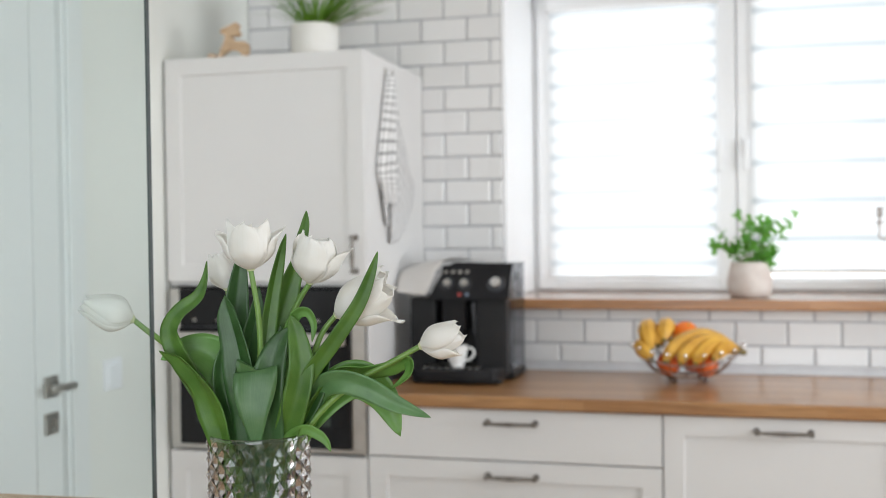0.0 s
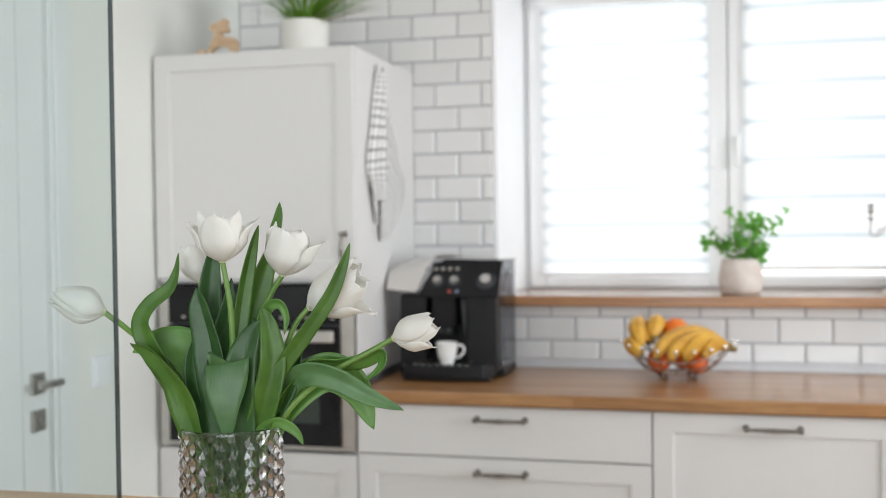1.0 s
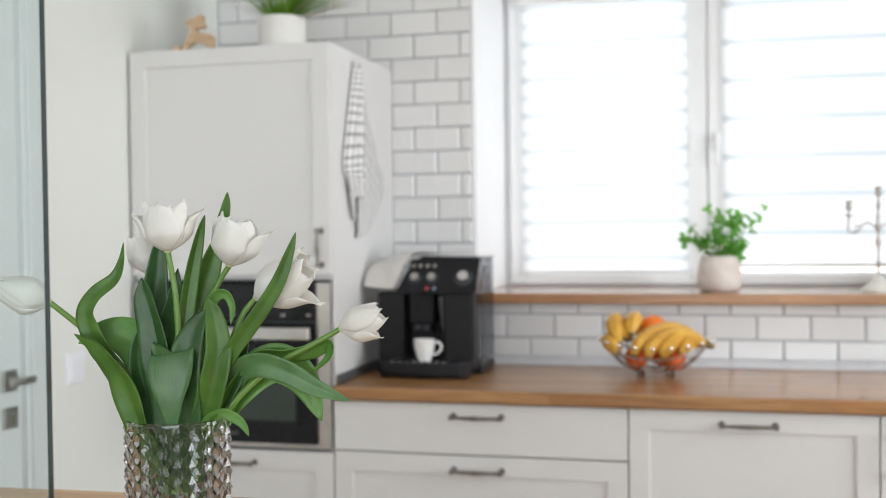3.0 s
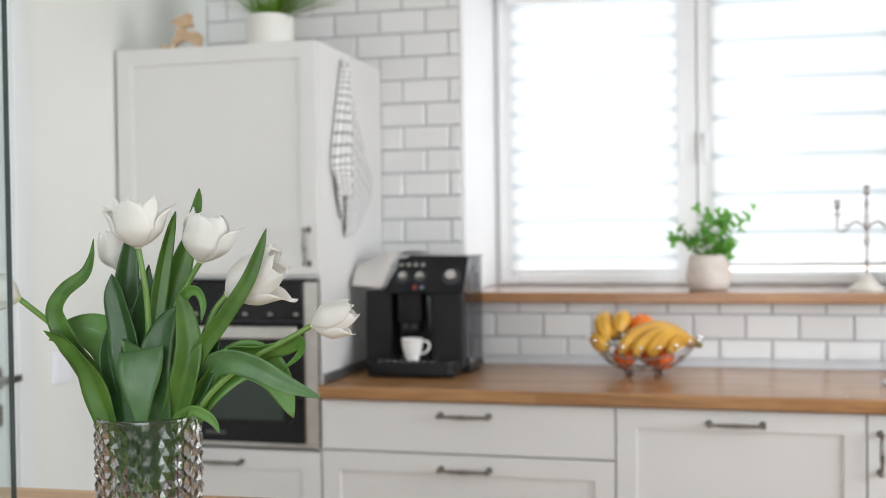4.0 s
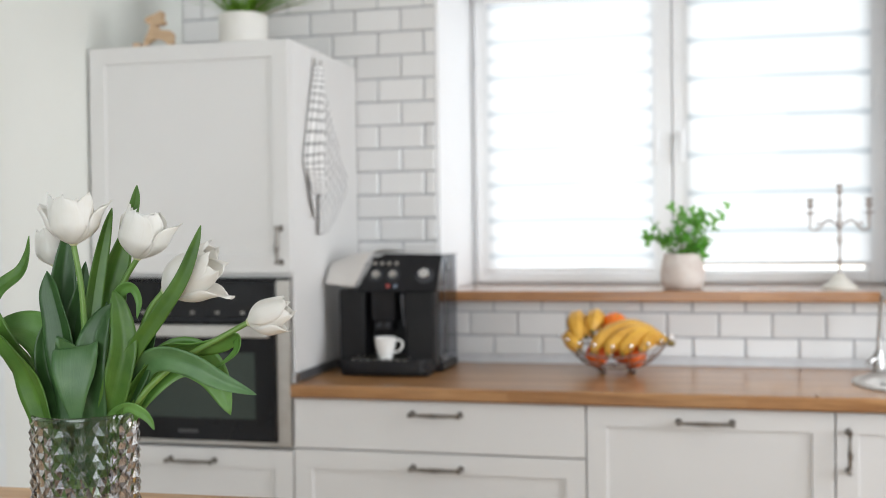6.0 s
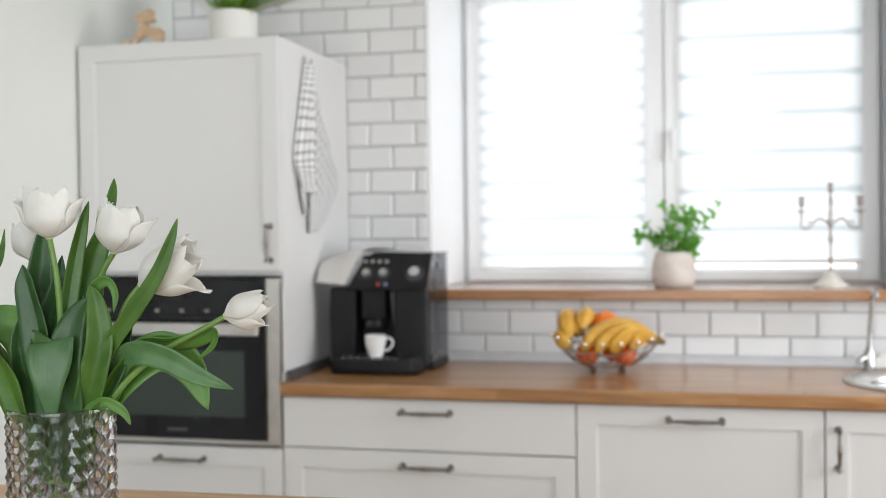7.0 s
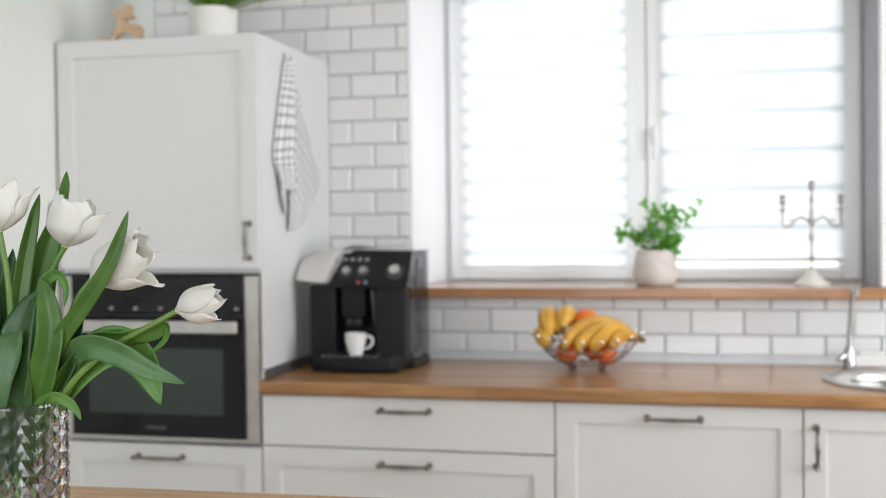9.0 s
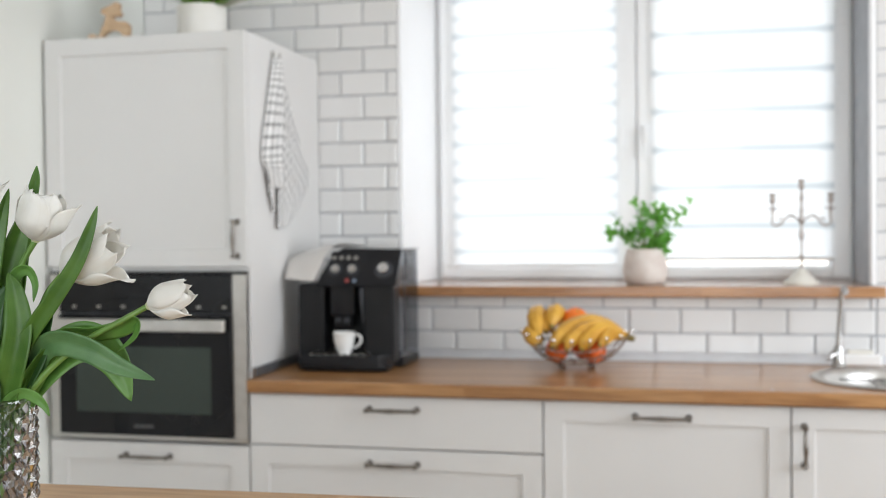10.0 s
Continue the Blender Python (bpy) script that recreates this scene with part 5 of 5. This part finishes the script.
leaf(upright, [(0.4, -7, 0.6), (0.8, -0.5, 1), (0.6, 4.6, 1), (1, 9.6, 0.6), (1.6, 14, 0.2), (2.4, 17.9, 0), (3, 20, 0)], 0.88, 25, 40, 0.3, TULIPLEAF, 0.4)
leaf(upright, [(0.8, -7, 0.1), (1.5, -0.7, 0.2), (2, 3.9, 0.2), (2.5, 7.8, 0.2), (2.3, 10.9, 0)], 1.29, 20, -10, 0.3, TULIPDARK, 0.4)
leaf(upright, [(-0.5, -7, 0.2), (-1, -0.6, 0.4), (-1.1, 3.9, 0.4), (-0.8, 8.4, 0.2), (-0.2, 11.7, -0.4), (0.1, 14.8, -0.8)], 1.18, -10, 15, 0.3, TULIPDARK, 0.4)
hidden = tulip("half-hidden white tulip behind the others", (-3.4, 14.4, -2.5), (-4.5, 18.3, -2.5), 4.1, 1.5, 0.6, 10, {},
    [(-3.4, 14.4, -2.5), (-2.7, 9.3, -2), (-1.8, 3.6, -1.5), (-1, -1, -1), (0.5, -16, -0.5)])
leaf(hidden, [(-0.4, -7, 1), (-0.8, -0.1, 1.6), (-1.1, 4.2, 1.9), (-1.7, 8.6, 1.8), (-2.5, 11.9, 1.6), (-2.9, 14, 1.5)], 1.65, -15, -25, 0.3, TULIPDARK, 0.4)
leaf(hidden, [(-1.2, -7, -0.6), (-2.4, -0.6, -1), (-2.7, 3.6, -1.5), (-3.7, 6.4, -2), (-5.7, 8, -2.4), (-8.1, 8.3, -2.2), (-10.1, 7.4, -1.6)], 2.16, 0, 25, 0.2, TULIPPALE, 0.35)
ruffled = tulip("open white tulip with ruffled petals", (5.2, 15, -0.5), (6.5, 20.2, -0.5), 5.1, 2.36, 0.88, -20, {2: 0.42, 4: 0.2, 3: 0.1},
    [(5.2, 15, -0.5), (4, 13.1, -0.7), (2.4, 9.4, -0.8), (1.2, 3.8, -0.5), (0.5, -2, 0), (-0.6, -16, 0)])
leaf(ruffled, [(0.2, -7, -0.9), (0.4, -0.7, -1.5), (1, 6.4, -1.6), (2.3, 12.1, -1.6), (3.5, 16.1, -1.6), (5, 19.8, -1.6)], 1.34, 10, 25, 0.25, TULIPLEAF, 0.4)
leaf(ruffled, [(1, -7, -1.5), (2, 3.4, -2.5), (2.8, 11.5, -2.8), (3.8, 17.8, -2.8), (4.5, 20.7, -2.8), (4.7, 22.3, -2.8)], 0.67, 20, 10, 0.3, TULIPLEAF, 0.4)
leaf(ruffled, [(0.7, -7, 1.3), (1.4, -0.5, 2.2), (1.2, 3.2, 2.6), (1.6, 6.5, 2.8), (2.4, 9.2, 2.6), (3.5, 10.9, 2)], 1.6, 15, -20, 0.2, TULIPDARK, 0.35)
leaning = tulip("white tulip leaning aside with a drooping outer petal", (7.8, 11.8, 0), (14.4, 15.5, 0.5), 6.6, 2.45, 0.8, -28, {2: 0.6, 1: 0.15, 5: 0.1},
    [(7.8, 11.8, 0), (6.4, 10, 0), (5, 6.6, 0), (2.9, 2.1, 0), (1.6, -2, 0), (-1.5, -16, 0.4)])
leaf(leaning, [(1.2, -7, 0.8), (2.7, -0.8, 1.7), (3.9, 3.2, 2.6), (4.7, 7, 2.8), (4.2, 10.3, 2.4), (3.5, 12.1, 2)], 1.29, -10, 15, 0.25, TULIPLEAF, 0.4)
leaf(leaning, [(1.4, -7, 0.7), (2.8, 0.7, 1.2), (5.2, 5.8, 2.4), (7.9, 9.5, 3.2), (10.3, 13, 3.7), (11.6, 16, 3.8), (12.3, 18.2, 3.7)], 0.77, 0, 15, 0.18, TULIPLEAF, 0.3)
leaf(leaning, [(1.2, -7, 0.4), (2.5, 3.9, 0.6), (2.9, 8.4, 0.8), (3.8, 11.7, 1), (5.1, 12.3, 1.3), (5.8, 11, 1.5), (5.6, 9.3, 1.5)], 0.57, 30, 10, 0.2, TULIPPALE, 0.4)
leaf(leaning, [(1.6, -7, 0.2), (3.4, -0.2, 0.4), (5.4, 3.9, 0.8), (6.5, 6.7, 1), (7.2, 8.7, 0.9)], 1.29, -15, -30, 0.3, TULIPDARK, 0.35)
drooping = tulip("half-open white tulip bent low to one side", (16.2, 8.8, 1.5), (20.6, 10.2, 2), 4.6, 1.72, 0.66, -30, {2: 0.45, 5: 0.18},
    [(16.2, 8.8, 1.5), (13.8, 7.5, 1.5), (10.4, 5.7, 1.2), (7, 3.1, 1), (4.1, -0.2, 1), (2.4, -3, 0.6), (-2, -16, 0)])
leaf(drooping, [(1.6, -7, 0.0), (3.4, -0.8, -0.2), (4.9, 2.2, 0.2), (6.3, 4.7, 1.4), (8.2, 5.6, 2.6), (10.9, 5.0, 3.2), (13.8, 3.5, 3.4), (17.2, 2.1, 3.4)], 1.18, 20, -8, 0.22, TULIPBLUE, 0.14, 0.62)
leaf(drooping, [(1.8, -7, 0.5), (3.6, -1.0, 0.8), (5.0, 2.0, 1.0), (6.6, 4.3, 0.9), (8.6, 5.4, 0.4)], 1.15, 32, 48, 0.3, TULIPLEAF, 0.45)
leaf(drooping, [(2, -7, 0.1), (4, -0.7, 0.2), (6.4, 3.9, 0.6), (8.1, 6.1, 0.6), (10.9, 6.2, 0.6), (13.2, 6.6, 0.8), (15, 7.4, 1), (15, 6, 1.2), (13.1, 4.4, 1.1)], 1.15, 30, 60, 0.2, TULIPPALE, 0.3)
leaf(drooping, [(1.6, -7, -0.2), (3.5, -0.6, -0.4), (6.8, 3.7, -0.6), (9.7, 5.3, -0.8), (12.3, 3.6, -0.6), (14.1, -0.4, -0.2)], 1.95, -5, -10, 0.2, TULIPPALE, 0.3, 0.58)
leaf(drooping, [(1.2, -7, 0.8), (2.6, -0.9, 1.6), (4.6, 0.9, 2.6), (6.1, 0.6, 3), (7, -0.1, 3.2), (7.5, -1.1, 3.3)], 0.52, 20, 0, 0.2, TULIPPALE, 0.45)
sideways = tulip("closed white tulip bent far sideways behind the glass", (-11.9, 11.7, 1), (-16.9, 13.6, 1.5), 5.4, 1.9, 0.45, 20, {},
    [(-11.9, 11.7, 1), (-10.2, 10.1, 0.4), (-7.8, 7.7, -0.6), (-5.1, 4.4, -0.8), (-3.4, 0.4, -0.4), (-2.6, -3, 0.6), (2, -16, 0)])
leaf(sideways, [(-1.5, -7, 1.2), (-3, -1.3, 2), (-4, 2.4, 2.4), (-5.3, 5.4, 2.6), (-7.2, 7.7, 2.4), (-9.3, 8.7, 2)], 1.55, -14, -50, 0.3, TULIPLEAF, 0.45, 0.55)
leaf(sideways, [(-1.6, -7, 0.3), (-3.2, -1.1, 0.5), (-4.7, 2.6, 0.6), (-6.5, 6, 0.8), (-7.9, 8.5, 1), (-8.5, 10.6, 1.2), (-7.5, 12.4, 1.2), (-5.6, 13.9, 1.1), (-4.9, 15.6, 1), (-4.7, 17.4, 1)], 0.98, 20, -40, 0.2, TULIPLEAF, 0.4)
leaf(sideways, [(-0.7, -7, 0.7), (-1.4, -1.5, 1.2), (-2.2, 1.3, 1.3), (-3, 4.1, 1.4), (-3.4, 6.9, 1.4), (-2.9, 9.7, 1.2)], 1.18, 10, 30, 0.3, TULIPDARK, 0.4)


# ---- wall tiles ----
TW, TH, JOINT = 0.154, 0.0753, 0.0042
TILE_MESHES = {}


def tile_mesh(w, h):
    key = (round(w, 4), round(h, 4))
    if key not in TILE_MESHES:
        bm = bmesh.new()
        b = min(0.008, h * 0.3, w * 0.3)
        rings = [[(-w / 2 + i, -h / 2 + i), (w / 2 - i, -h / 2 + i), (w / 2 - i, h / 2 - i), (-w / 2 + i, h / 2 - i)] for i in (0, 0.0006, b)]
        vs = [[bm.verts.new((x, y, z)) for x, z in ring] for ring, y in zip(rings, (0.006, 0.0015, 0.0))]
        for p, q in zip(vs, vs[1:]):
            for i in range(4):
                j = (i + 1) % 4
                bm.faces.new((p[i], p[j], q[j], q[i]))
        bm.faces.new(vs[-1])
        TILE_MESHES[key] = mesh("tile", bm, TILE)
    return TILE_MESHES[key]


def tile_field(x0, x1, z0, z1, first):
    """Half-bond rows of tiles, cut at the field's borders; first: a joint of the odd rows."""
    for k in range(-2, 17):
        za, zb = max(z0, 1.0535 + k * TH), min(z1, 1.0535 + (k + 1) * TH)
        if zb - za < 0.012:
            continue
        s = first + (0 if k % 2 else TW / 2)
        for i in range(-8, 20):
            xa, xb = max(x0, s + i * TW), min(x1, s + (i + 1) * TW)
            if xb - xa < 0.010 or (xb < -0.02 and zb < 1.80):
                continue
            ob = new("tile", tile_mesh(xb - xa - JOINT, zb - za - JOINT))
            ob.location = ((xa + xb) / 2, W, (za + zb) / 2)
            ob.parent = wall_n


tile_field(LEFT + 0.001, WX0 - 0.010, 0.905, 2.19, 0.0742)
tile_field(WX0 - 0.010, WX1 + 0.010, 0.905, WZ0 - 0.001, 0.0619)
tile_field(WX1 + 0.010, 2.25, 0.905, 2.19, 0.0742)
